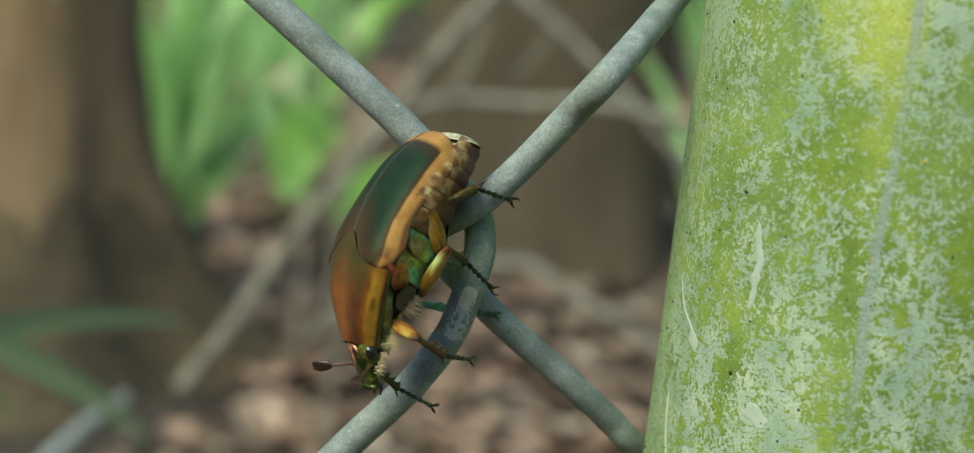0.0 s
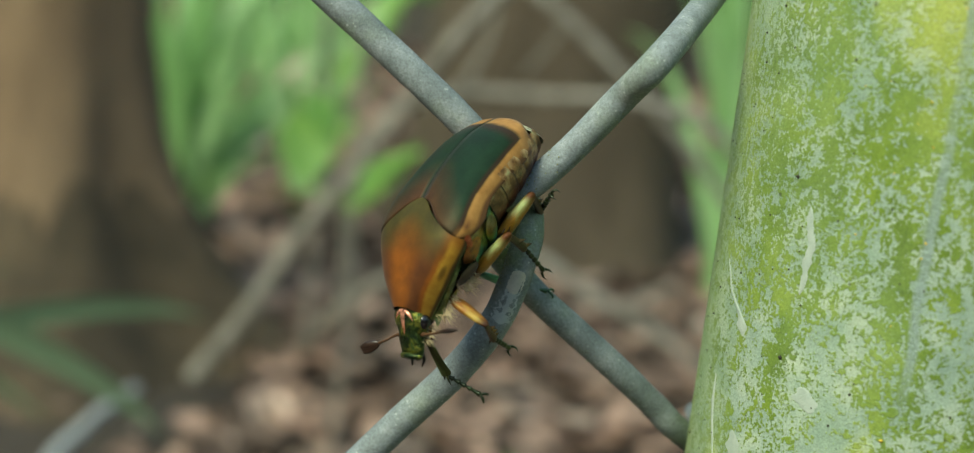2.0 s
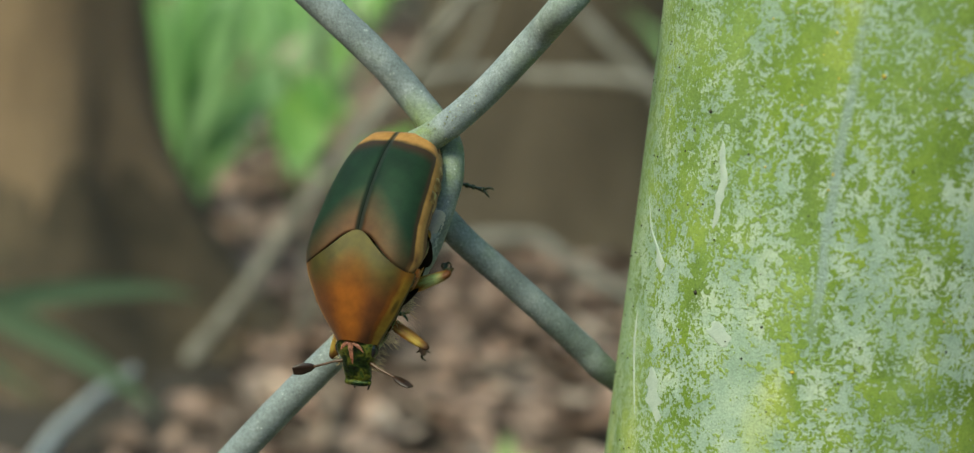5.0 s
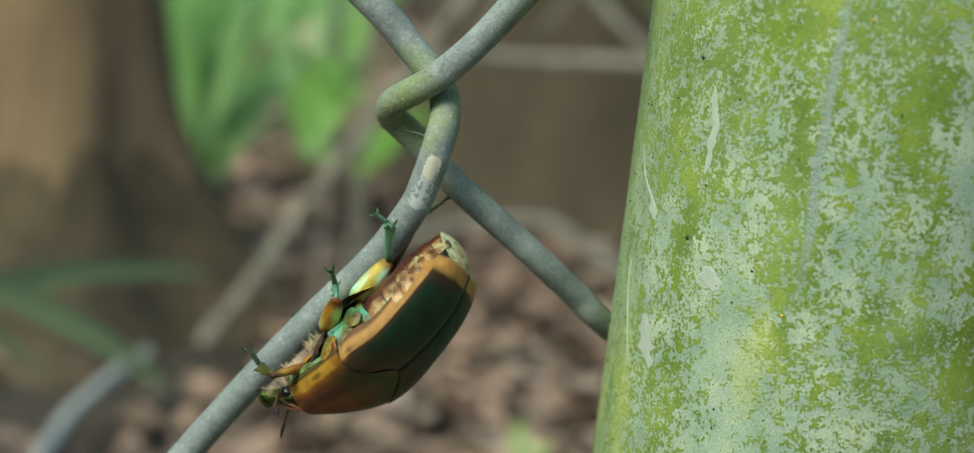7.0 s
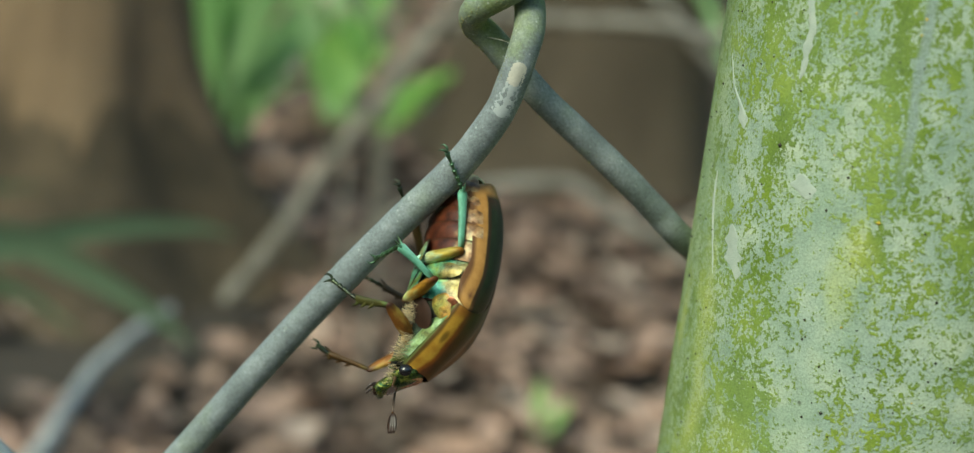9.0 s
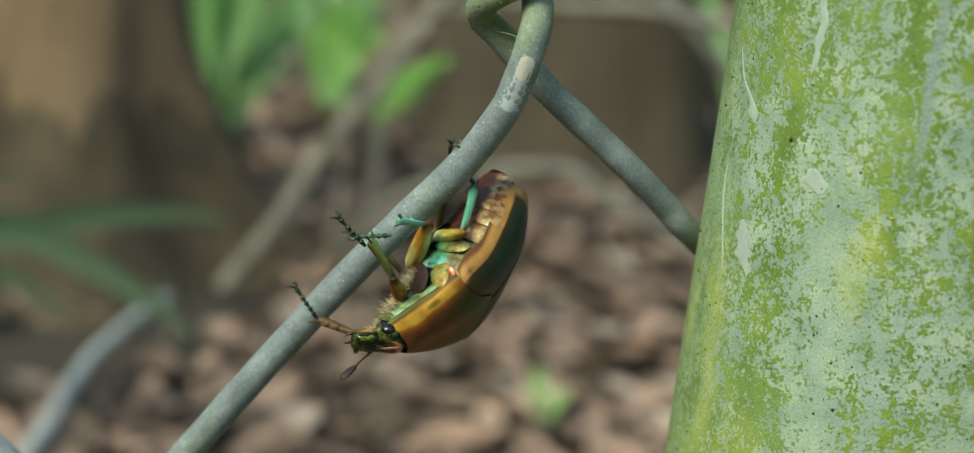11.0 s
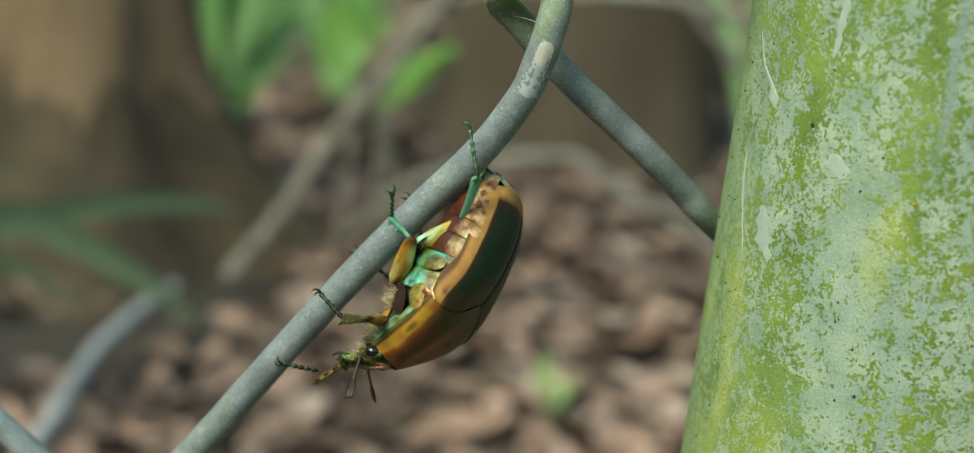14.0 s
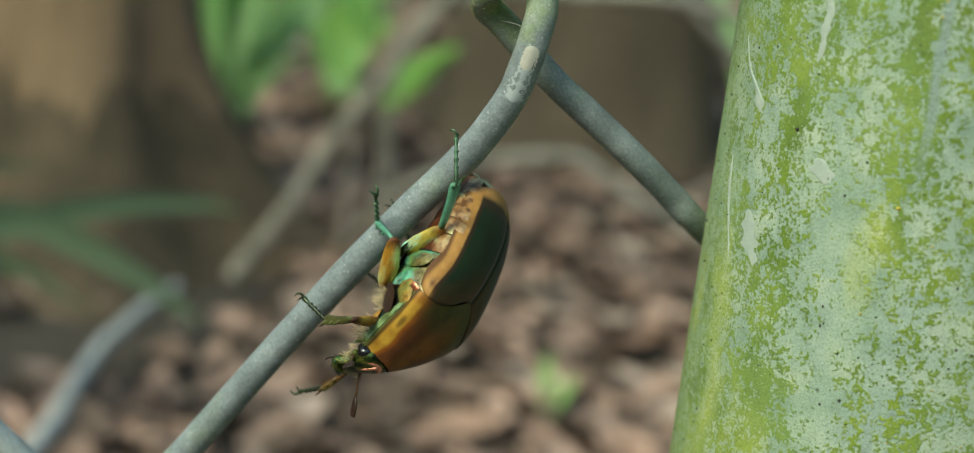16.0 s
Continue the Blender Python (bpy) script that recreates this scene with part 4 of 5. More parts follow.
def wire_details(root, lines):
    """Flakes, crumbs and a silk thread on the wires."""
    rng = random.Random(9)
    line = lines[-1]
    near = min(range(len(line)), key=lambda i: (line[i] - Vector((-15.3, 122.0, 769.0)) * MM).length)
    for k, (start, count, mid, half, mat, label) in enumerate(((near - 2, 6, -1.75, 0.55, M_SCAR, "pale flaked spot on the wire"), (near + 3, 8, -1.55, 0.95, M_CRUST2, "thin peeling grey film"))):
        bm, rows = bmesh.new(), []
        for i in range(count * 3 + 1):
            f = start + i / 3
            p = line[int(f)].lerp(line[int(f) + 1], f - int(f))
            d = (line[int(f) + 1] - line[int(f)]).normalized()
            front = Vector((0.25, -1, 0.15))
            front = (front - d * front.dot(d)).normalized()
            side = d.cross(front)
            s = i / (count * 3)
            h = half * math.sqrt(max(1 - (2 * s - 1) ** 4, 0.03)) * (1 + 0.6 * noise.noise((i * 0.33, k * 7.0, 1)))
            rows.append([bm.verts.new(p + (WIRE_R * 1.03 + 0.00004 * (1 - abs(q))) * (math.cos(q * h) * front + math.sin(q * h) * side)) for q in (-1, -0.5, 0, 0.5, 1)])
        for a, b in zip(rows, rows[1:]):
            for q in range(4):
                bm.faces.new((a[q], a[q + 1], b[q + 1], b[q]))
        part("flake", bm, mat, root, label)
    bm = bmesh.new()
    for line in lines:
        for _ in range(70):
            i = rng.randrange(len(line) - 1)
            if not 0.70 < line[i].z < 0.83:
                continue
            d = (line[i + 1] - line[i]).normalized()
            p = line[i].lerp(line[i + 1], rng.random())
            a = rng.gauss(-1.9, 0.9)
            out = Vector((math.cos(a) * 0.7, -abs(math.cos(a * 1.3)) * 0.5, math.sin(a)))
            out = (out - d * out.dot(d)).normalized()
            crumbs(bm, p + out * WIRE_R, rng.uniform(0.03, 0.10) * MM, rng)
    # a crust of them along the underside of the bend
    for _ in range(420):
        line = lines[rng.randrange(2)]
        at = [i for i in range(len(line) - 1) if (line[i] - KNOT).length < 0.0085]
        i = rng.choice(at)
        d = (line[i + 1] - line[i]).normalized()
        out = Vector((rng.gauss(-0.8, 0.15), rng.gauss(-0.25, 0.25), rng.gauss(-0.8, 0.15)))
        out = (out - d * out.dot(d)).normalized()
        crumbs(bm, line[i].lerp(line[i + 1], rng.random()) + out * WIRE_R, rng.uniform(0.03, 0.10) * MM, rng)
    # more of them hang along the undersides of the straight runs
    for line in lines:
        at = [i for i in range(len(line) - 1) if 0.725 < line[i].z < 0.81 and line[i].x < 0.02]
        for _ in range(260):
            i = rng.choice(at)
            d = (line[i + 1] - line[i]).normalized()
            out = Vector((rng.gauss(0.75, 0.35), rng.gauss(-0.35, 0.4), rng.gauss(-0.7, 0.3)))
            if abs(d.x) > 0.3 and d.x * d.z < 0:
                out.x = -out.x
            out = (out - d * out.dot(d)).normalized()
            crumbs(bm, line[i].lerp(line[i + 1], rng.random()) + out * WIRE_R * 0.98, rng.uniform(0.025, 0.08) * MM * (1 + 1.2 * (rng.random() > 0.93)), rng)
    tagged(part("lichen_crumbs", bm, M_CRUST, root, "pale crumbs of lichen and grit"), kind="stuff")
    bm = bmesh.new()
    tube(bm, catmull([(-0.0192, 0.1245, 0.7711), (-0.0172, 0.1235, 0.7711), (-0.0155, 0.1222, 0.7708)], 4), 0.00003, 5)
    part("silk_thread", bm, M_SCAR, root, "fine pale silk thread")


WIRES, LINES = fence()
PIPE = fence_post()
post_details(PIPE)
wire_details(WIRES, LINES[:2])

# ---- the beetle: x to its right, y ahead, z up from its back; millimetres ----
BMM = 0.96 * MM


def mm(x, y, z):
    return Vector((x, y, z)) * BMM


def sup(a, n):
    """A rounded-square sine and cosine."""
    c, s = math.cos(a), math.sin(a)
    return math.copysign(abs(s) ** (2 / n), s), math.copysign(abs(c) ** (2 / n), c)


def lerp_table(rows, s):
    """A smooth value from rows of (s, value)."""
    xs, ys = [r[0] for r in rows], [r[1] for r in rows]
    n = len(xs)
    i = min(max(int(np.searchsorted(xs, s)) - 1, 0), n - 2)
    step = xs[i + 1] - xs[i]
    slope = [(ys[min(k + 1, n - 1)] - ys[max(k - 1, 0)]) / (xs[min(k + 1, n - 1)] - xs[max(k - 1, 0)]) for k in (i, i + 1)]
    f = min(max((s - xs[i]) / step, 0), 1)
    return (2 * f ** 3 - 3 * f * f + 1) * ys[i] + (f ** 3 - 2 * f * f + f) * step * slope[0] + (3 * f * f - 2 * f ** 3) * ys[i + 1] + (f ** 3 - f * f) * step * slope[1]


def lobe(a):
    """The hind edge of the shield: drawn out backwards in the middle, scalloped to each side."""
    return lerp_table(((0, 0), (0.04, 0.05), (0.1, 0.22), (0.2, 0.60), (0.3, 0.90), (0.42, 1.12), (0.55, 1.23), (0.7, 1.25), (0.85, 1.17), (1, 1.02)), min(abs(a), 1))


def arch(y):
    """The whole body is bowed: the middle stands higher than head and tail."""
    return 0.9 * max(1 - ((y + 2.5) / 10.5) ** 2, -0.3)


def flat_back(x, y, z):
    """A point of the back: broad and rather flat, fuller over the shoulders."""
    up = max(z + arch(y) - 1, 0)
    return mm(1.02 * x, y, z + up * (0.075 * math.exp(-((y - 1.5) / 4.5) ** 2) - 0.31))


def pronotum_bm():
    bm = bmesh.new()

    def f(u, v):
        a = (2 * v - 1)
        s = u
        w = lerp_table(((0, 1.75), (0.15, 2.4), (0.4, 3.5), (0.7, 4.5), (0.9, 5.05), (1, 5.2)), s)
        top = lerp_table(((0, 0.8), (0.15, 1.8), (0.4, 3.2), (0.7, 4.3), (1, 4.8)), s)
        low = lerp_table(((0, -1.5), (0.5, 0.0), (1, 1.35)), s)
        yf = 7.6 - 0.5 * abs(a) ** 2.2
        yr = -1.45 + 2.3 * lobe(a)
        y = yf + (yr - yf) * s
        sx, cz = sup(a * radians(104), 2.15)
        return flat_back(w * sx, y, low + (top - low) * cz if cz > 0 else low + 1.4 * cz)

    sheet(bm, f, 26, 48)
    return bm


def elytron_bm(sign):
    bm = bmesh.new()

    def f(u, v):
        s = u
        w = lerp_table(((0, 5.08), (0.08, 5.4), (0.2, 5.3), (0.35, 5.1), (0.6, 4.9), (0.8, 4.6), (0.92, 4.2), (1, 3.6)), s)
        top = lerp_table(((0, 4.70), (0.04, 4.80), (0.2, 5.1), (0.45, 5.0), (0.7, 4.4), (0.88, 3.4), (1, 2.4)), s)
        low = lerp_table(((0, 1.0), (0.07, 0.95), (0.16, 1.2), (0.28, 1.5), (0.45, 1.1), (0.8, -0.1), (1, -0.8)), s)
        yf = -1.35 + 2.3 * lobe(v) - 1.5 * max(v - 0.72, 0) ** 2 / 0.078
        yb = -12.4 + 1.8 * v ** 3
        y = yf + (yb - yf) * s
        sx, cz = sup(v * radians(101), 2.7)
        dip = -0.06 * math.exp(-(v / 0.02) ** 2)
        return flat_back(sign * (w * sx + 0.02), y, (low + (top - low) * cz if cz > 0 else low + 1.2 * cz) + dip)

    sheet(bm, f, 40, 30)
    return bm


def belly_bm(y0, y1, w0, w1, d0, d1, low0, low1, bulge=0.0, rows=6, keel=0.0):
    """A band of the underside from y0 back to y1: half widths, depths and height of its upper rim."""
    bm = bmesh.new()

    def f(u, v):
        a = (2 * v - 1) * radians(100)
        b = bulge * math.sin(math.pi * u) - bulge * 0.6 * (u > 0.99)
        w, d, low = w0 + (w1 - w0) * u + b, d0 + (d1 - d0) * u + b, low0 + (low1 - low0) * u
        sx, cz = sup(a, 1.75)
        return mm(w * sx, y0 + (y1 - y0) * u + 0.25 * abs(2 * v - 1), low - d * max(cz, -0.4) - keel * math.exp(-((2 * v - 1) / 0.12) ** 2))

    sheet(bm, f, rows, 40)
    return bm


def shell_plate(centre, normal, rx, ry, bulge, turn=0.0, point=0.0):
    """A small domed plate."""
    bm = bmesh.new()
    z = Vector(normal).normalized()
    q = z.to_track_quat("Z", "Y").to_matrix() @ Matrix.Rotation(radians(turn), 3, "Z")

    def f(u, v):
        a = 2 * math.pi * v
        r = u * (1 + point * math.cos(a) ** 3)
        return (Vector(centre) + q @ Vector((rx * r * math.cos(a), ry * r * math.sin(a), bulge * (1 - u ** 2.5)))) * BMM

    sheet(bm, f, 6, 24)
    bmesh.ops.remove_doubles(bm, verts=bm.verts, dist=1e-7)
    return bm


def ball(centre, r, squash=(1, 1, 1), seg=16):
    bm = bmesh.new()
    bmesh.ops.create_uvsphere(bm, u_segments=seg, v_segments=seg // 2 + 2, radius=r * BMM)
    for v in bm.verts:
        v.co = Vector((v.co.x * squash[0], v.co.y * squash[1], v.co.z * squash[2])) + Vector(centre) * BMM
    return bm


def stick(pts, radii, seg=10, flat=1.0, n=4):
    """A rounded limb through pts with the radii at them."""
    bm = bmesh.new()
    line = catmull([Vector(p) * BMM for p in pts], n)
    k = len(pts) - 1
    rr = [float(np.interp(i / n, range(k + 1), radii)) * BMM for i in range(len(line))]
    tube(bm, line, rr, seg, True, flat)
    return bm


def add_stick(bm, pts, radii, seg=8, n=3):
    line = catmull([Vector(p) * BMM for p in pts], n)
    k = len(pts) - 1
    tube(bm, line, [float(np.interp(i / n, range(k + 1), radii)) * BMM for i in range(len(line))], seg)


# length of femur, tibia and tarsus, and the hip, of the right front, middle and hind leg
LEGS = {"front": (4.3, 4.2, 4.0, (1.9, 4.5, -1.75)), "middle": (4.9, 4.4, 5.0, (2.2, 1.1, -3.05)), "hind": (4.9, 6.0, 5.2, (2.4, -2.7, -3.25))}


def femur_bm(length, fat):
    bm = stick([(0, -0.3, 0), (0, 0.15 * length, 0), (0, 0.45 * length, 0.05), (0, 0.8 * length, 0), (0, length, 0), (0, length + 0.28, 0)],
               [0.5 * fat, 0.92 * fat, 1.05 * fat, 0.85 * fat, 0.6 * fat, 0.25 * fat], 14, 0.62)
    return bm


def tibia_bm(length, fat, teeth):
    bm = stick([(0, -0.15, 0), (0, 0.12 * length, 0), (0, 0.6 * length, 0.04), (0, 0.93 * length, 0), (0, length, 0)],
               [0.5 * fat, 0.75 * fat, 0.95 * fat, 1.2 * fat, 0.7 * fat], 12, 0.7)
    for y, s in teeth:
        add_stick(bm, [(0, y * length, 0), (s * 0.35, y * length + 0.22, 0), (s * 0.72, y * length + 0.62, 0)], [0.26, 0.18, 0.03])
    for s in (-0.2, 0.25):
        add_stick(bm, [(s, length * 0.96, 0.1), (s * 2, length + 0.35, 0.2), (s * 2.6, length + 0.75, 0.25)], [0.13, 0.09, 0.02])
    return bm


def tarsus_bm(length, fat):
    """Five joints and a pair of hooked claws."""
    cuts = [0, 0.17, 0.32, 0.47, 0.62, 0.86]
    pts, radii = [], []
    for a, b in zip(cuts, cuts[1:]):
        pts += [(0, (a + 0.01) * length, 0), (0, (a * 0.4 + b * 0.6) * length, -0.03), (0, (b - 0.01) * length, 0)]
        radii += [0.55 * fat, 0.85 * fat, 1.2 * fat]
    bm = stick(pts, radii, 10, 1.0, 2)
    return bm


def claw_bm(length, s):
    y = 0.86 * length
    bm = bmesh.new()
    add_stick(bm, [(0, y, 0), (s * 0.25, y + 0.35, 0.05), (s * 0.42, y + 0.62, -0.22), (s * 0.40, y + 0.60, -0.62)], [0.12, 0.14, 0.09, 0.02])
    return bm


def hair_tuft(bm, centre, spread, length, count, direction, seed):
    rng = random.Random(seed)
    for _ in range(count):
        p = Vector(centre) + Vector([rng.uniform(-s, s) for s in spread])
        d = (Vector(direction) + Vector([rng.uniform(-0.7, 0.7) for _ in range(3)])).normalized() * length * rng.uniform(0.5, 1.1)
        add_stick(bm, [p, p + d * 0.5, p + d + Vector((0, 0, -0.1))], [0.024, 0.018, 0.006], 4, 1)


def beetle():
    root = tagged(new("beetle"), "green and bronze scarab beetle with tan-edged wing cases on wire", "beetle")
    part("pronotum", pronotum_bm(), M_PRO, root, "bronze shield with yellow borders")
    for sign in (-1, 1):
        ob = part("elytron", elytron_bm(sign), M_ELY, root, "velvet green wing case with a tan border")
        mod = ob.modifiers.new("thickness", "SOLIDIFY")
        mod.thickness, mod.offset = 0.16 * BMM, -1
    # underside
    part("prosternum", belly_bm(7.0, 2.4, 1.35, 3.0, 1.5, 2.6, -1.6, -0.9, 0.12), M_THROAT, root, "dark green and bronze throat plate")
    part("mesosternum", belly_bm(2.6, 1.0, 4.1, 4.7, 3.9, 4.8, 0.4, 0.8, 0.1), M_THROAT, root)
    part("metasternum", belly_bm(1.1, -3.4, 4.9, 4.75, 5.5, 5.9, 1.2, 1.3, 0.15, 8, -0.3), M_BREAST, root, "iridescent green breast plate")
    ys = [-3.3, -5.4, -7.2, -8.8, -10.3, -11.8, -13.2]
    ws = [4.9, 5.0, 4.95, 4.7, 4.3, 3.65, 2.6]
    ds = [4.5, 4.4, 4.1, 3.7, 3.2, 2.7, 2.2]
    for i in range(6):
        part("abdominal_segment", belly_bm(ys[i], ys[i + 1] - 0.15, ws[i], ws[i + 1] - 0.05, ds[i] + 0.6, ds[i + 1] + 0.6, 1.2 - 0.3 * i, 0.9 - 0.3 * i, 0.16), M_ABD, root)
    part("pygidium", shell_plate((0, -12.6, -0.7), (0, -1, 0.32), 3.1, 2.6, 1.0), M_TAIL, root, "pale cream tail plate")
    part("tergite", shell_plate((0, -10.4, 0.1), (0, -0.35, 1), 3.75, 2.9, 1.5), M_TAIL, root)
    for s in (-1, 1):
        bm = bmesh.new()

        def turned_in(u, v):
            # from the rim of the shield in towards the hip, front to back
            w, rim = 1.95 + 3.1 * u ** 0.8, -1.55 + 2.35 * u
            return mm(s * (w - 0.15 - (0.9 + 0.9 * u) * v), 6.9 - 4.4 * u + 0.3 * v, rim - 0.25 - 1.5 * v - 0.35 * math.sin(math.pi * v))

        sheet(bm, turned_in, 14, 8)
        part("hypomeron", bm, M_LIME, root, "lime and mint underside of the shield's border")
        part("side_strip", shell_plate((s * 4.45, -1.8, -1.35), (s, 0, -0.6), 2.1, 0.85, 0.25, 90), M_BREAST, root, "mint strip along the breast")
        part("side_plate", shell_plate((s * 4.72, 1.45, -0.45), (s, 0.35, -0.45), 1.3, 0.95, 0.14, 35, 0.3), M_PLATE, root, "golden side plate")
        part("side_facet", shell_plate((s * 5.12, 1.25, 0.55), (s, 0.8, -0.15), 0.85, 0.42, 0.12, 60, 0.3), M_COPPER, root, "coppery red facet at the shoulder")
        part("breast_plate", shell_plate((s * 2.5, -1.0, -3.75), (s * 0.38, 0, -1), 2.0, 1.6, 0.14), M_BREAST, root, "iridescent green breast plate")
        part("coxa", shell_plate((s * 2.8, -3.4, -3.85), (s * 0.3, -0.2, -1), 2.2, 0.95, 0.16, 8), M_MINT, root, "pale green hip plate")
        for c, nrm, rx, ry, turn in (((2.8, -3.4, -3.85), (0.3, -0.2, -1), 2.4, 1.12, 0), ((2.5, -1.0, -3.75), (0.38, 0, -1), 2.15, 1.75, 0)):
            away = Vector((s * nrm[0], nrm[1], nrm[2])).normalized() * 0.06
            part("seam", shell_plate(Vector((s * c[0], c[1], c[2])) - away, (s * nrm[0], nrm[1], nrm[2]), rx, ry, 0.05, turn), M_BLACK, root)
        # a black plate paints the shade of the gap behind the shield
        part("hollow", shell_plate((s * 3.55, 2.45, -2.0), (s * 0.75, 0.5, -0.75), 1.8, 1.15, 0.12, 60), M_BLACK, root, "black plate standing in for the shade behind the shield")
        part("coxa", shell_plate((s * 2.0, 1.1, -3.45), (s * 0.2, 0.2, -1), 1.3, 0.6, 0.35, 20), M_THROAT, root)
        part("coxa", shell_plate((s * 1.6, 4.3, -2.5), (s * 0.3, 0.2, -1), 1.2, 0.8, 0.6, 20), M_FEMUR, root, "amber hip plate")
    # dark seams between the plates of the breast
    for y, w, d, low in ((1.0, 4.9, 5.35, 1.1), (-3.35, 4.75, 5.85, 1.25)):
        pts = []
        for k in range(-6, 7):
            sx, cz = sup(radians(k * 12), 1.75)
            pts.append((w * sx, y + 0.25 * abs(k * 12) / 100, low - d * cz))
        part("seam", stick(pts, [0.05] + [0.11] * 11 + [0.05], 8, 1.0, 2), M_BLACK, root)
    for s in (-1, 1):
        part("seam", stick([(s * 1.7, 0.9, -3.95), (s * 2.9, -0.9, -3.75), (s * 4.0, -3.0, -2.95)], [0.04, 0.08, 0.04], 8, 1.0, 4), M_BLACK, root)
    part("seam", stick([(0, 1.0, -4.0), (0, -1.4, -4.35), (0, -3.3, -4.4)], [0.06, 0.1, 0.06], 8, 1.0, 4), M_BLACK, root)
    bm = bmesh.new()
    for s in (-1, 1):
        hair_tuft(bm, (s * 2.1, 5.6, -2.1), (0.9, 1.2, 0.4), 1.05, 190, (s * 0.4, 0.3, -1), 21 + s)
        hair_tuft(bm, (s * 2.4, 2.6, -2.7), (1.2, 0.8, 0.4), 0.95, 150, (s * 0.4, 0.0, -1), 31 + s)
        hair_tuft(bm, (s * 1.4, 8.2, -2.2), (0.8, 0.9, 0.3), 0.7, 70, (s * 0.8, 0.2, -1), 41 + s)
    part("hair", bm, M_HAIR, root, "fringe of pale hairs")
    # head
    bm = bmesh.new()

    def face(u, v):
        a = 2 * math.pi * v
        y = 7.2 + 2.95 * u
        w = lerp_table(((0, 1.75), (0.3, 1.8), (0.5, 1.35), (0.8, 1.3), (1.0, 1.15)), u)
        h = lerp_table(((0, 1.25), (0.4, 1.12), (0.8, 0.85), (1.0, 0.5)), u)
        sx, cz = sup(a, 2.6)
        return mm(w * sx, y, -0.55 - 1.9 * u ** 1.3 + h * cz)

    g = sheet(bm, face, 14, 28)
    bmesh.ops.remove_doubles(bm, verts=bm.verts, dist=1e-7)
    bmesh.ops.holes_fill(bm, edges=[e for e in bm.edges if e.is_boundary], sides=60)
    head = part("head", bm, M_HEAD, root, "metallic green and gold head")
    part("clypeus", stick([(-1.15, 10.0, -2.45), (-0.9, 10.25, -2.2), (0, 10.36, -2.0), (0.9, 10.25, -2.2), (1.15, 10.0, -2.45)], [0.2, 0.28, 0.3, 0.28, 0.2]), M_HEAD, head)
    part("frons_ridge", stick([(0, 7.35, 0.48), (0, 8.0, 0.14), (0, 8.6, -0.30), (0, 9.1, -0.75)], [0.40, 0.32, 0.22, 0.08], 12, 0.7), M_HORN, head, "coppery pink ridge")
    for s in (-1, 1):
        part("frons_ridge", stick([(s * 0.25, 7.5, 0.48), (s * 0.75, 7.75, 0.25), (s * 1.15, 8.1, -0.15)], [0.30, 0.26, 0.14], 10, 0.7), M_HORN, head, "coppery pink ridge")
        part("eye", ball((s * 1.5, 7.65, -0.9), 0.68, (0.85, 1, 1)), M_EYE, head, "glossy black eye")
        part("palp", stick([(s * 0.6, 9.5, -2.5), (s * 0.8, 9.9, -3.1), (s * 0.65, 10.5, -3.4)], [0.13, 0.15, 0.07]), M_BLACK, head, "dark mouth feeler")
        part("mandible", ball((s * 0.55, 9.9, -2.6), 0.42, (1, 1.2, 0.8), 10), M_BLACK, head)
    for ob in (head, *head.children):
        for v in ob.data.vertices:
            v.co.z -= 0.35 * BMM
    for ob in root.children_recursive:
        for v in ob.data.vertices:
            v.co.z += arch(v.co.y / BMM) * BMM
    limbs = {}
    for name, (fl, tl, al, hip) in LEGS.items():
        fat = {"front": 0.66, "middle": 0.9, "hind": 1.0}[name]
        teeth = {"front": ((0.45, 1), (0.68, 1), (0.9, 1)), "middle": ((0.55, 1), (0.9, 1)), "hind": ((0.5, 1), (0.92, 1), (0.92, -1))}[name]
        for side, s in (("left", -1), ("right", 1)):
            # sheen of differing light put into the colours: left legs duller, right legs greener
            thigh, shin, foot = {"left": {"front": (M_FEMUR_BROWN, M_TIBIA_AMBER, M_TARSUS), "middle": (M_FEMUR, M_TIBIA_DARK, M_TARSUS), "hind": (M_FEMUR, M_TIBIA_DARK, M_TARSUS)},
                                 "right": {"front": (M_FEMUR_BROWN, M_TIBIA_BRONZE, M_TARSUS), "middle": (M_FEMUR, M_TIBIA, M_TARSUS_GREEN), "hind": (M_FEMUR_MINT, M_TIBIA, M_TARSUS_GREEN)}}[side][name]
            f = part("femur", femur_bm(fl, fat), thigh, root, "glossy amber thigh")
            t = part("tibia", tibia_bm(tl, {"front": 0.42, "middle": 0.40, "hind": 0.46}[name], teeth), shin, root, "toothed metallic shin")
            a = part("tarsus", tarsus_bm(al, 0.23), foot, root, "dark jointed foot with hooked claws")
            for c in (-1, 1):
                part("claw", claw_bm(al, c), foot, a, "dark hooked claw")
            limbs[side, name] = (f, t, a)
    horns = {}
    for side in ("left", "right"):
        ant = part("antenna", stick([(0, -0.2, 0), (0, 0.35, 0.04), (0.05, 1.0, 0.05), (0.02, 1.9, 0), (0, 2.8, 0)], [0.22, 0.19, 0.12, 0.11, 0.13], 10), M_HORNSTALK, root, "brown jointed antenna")
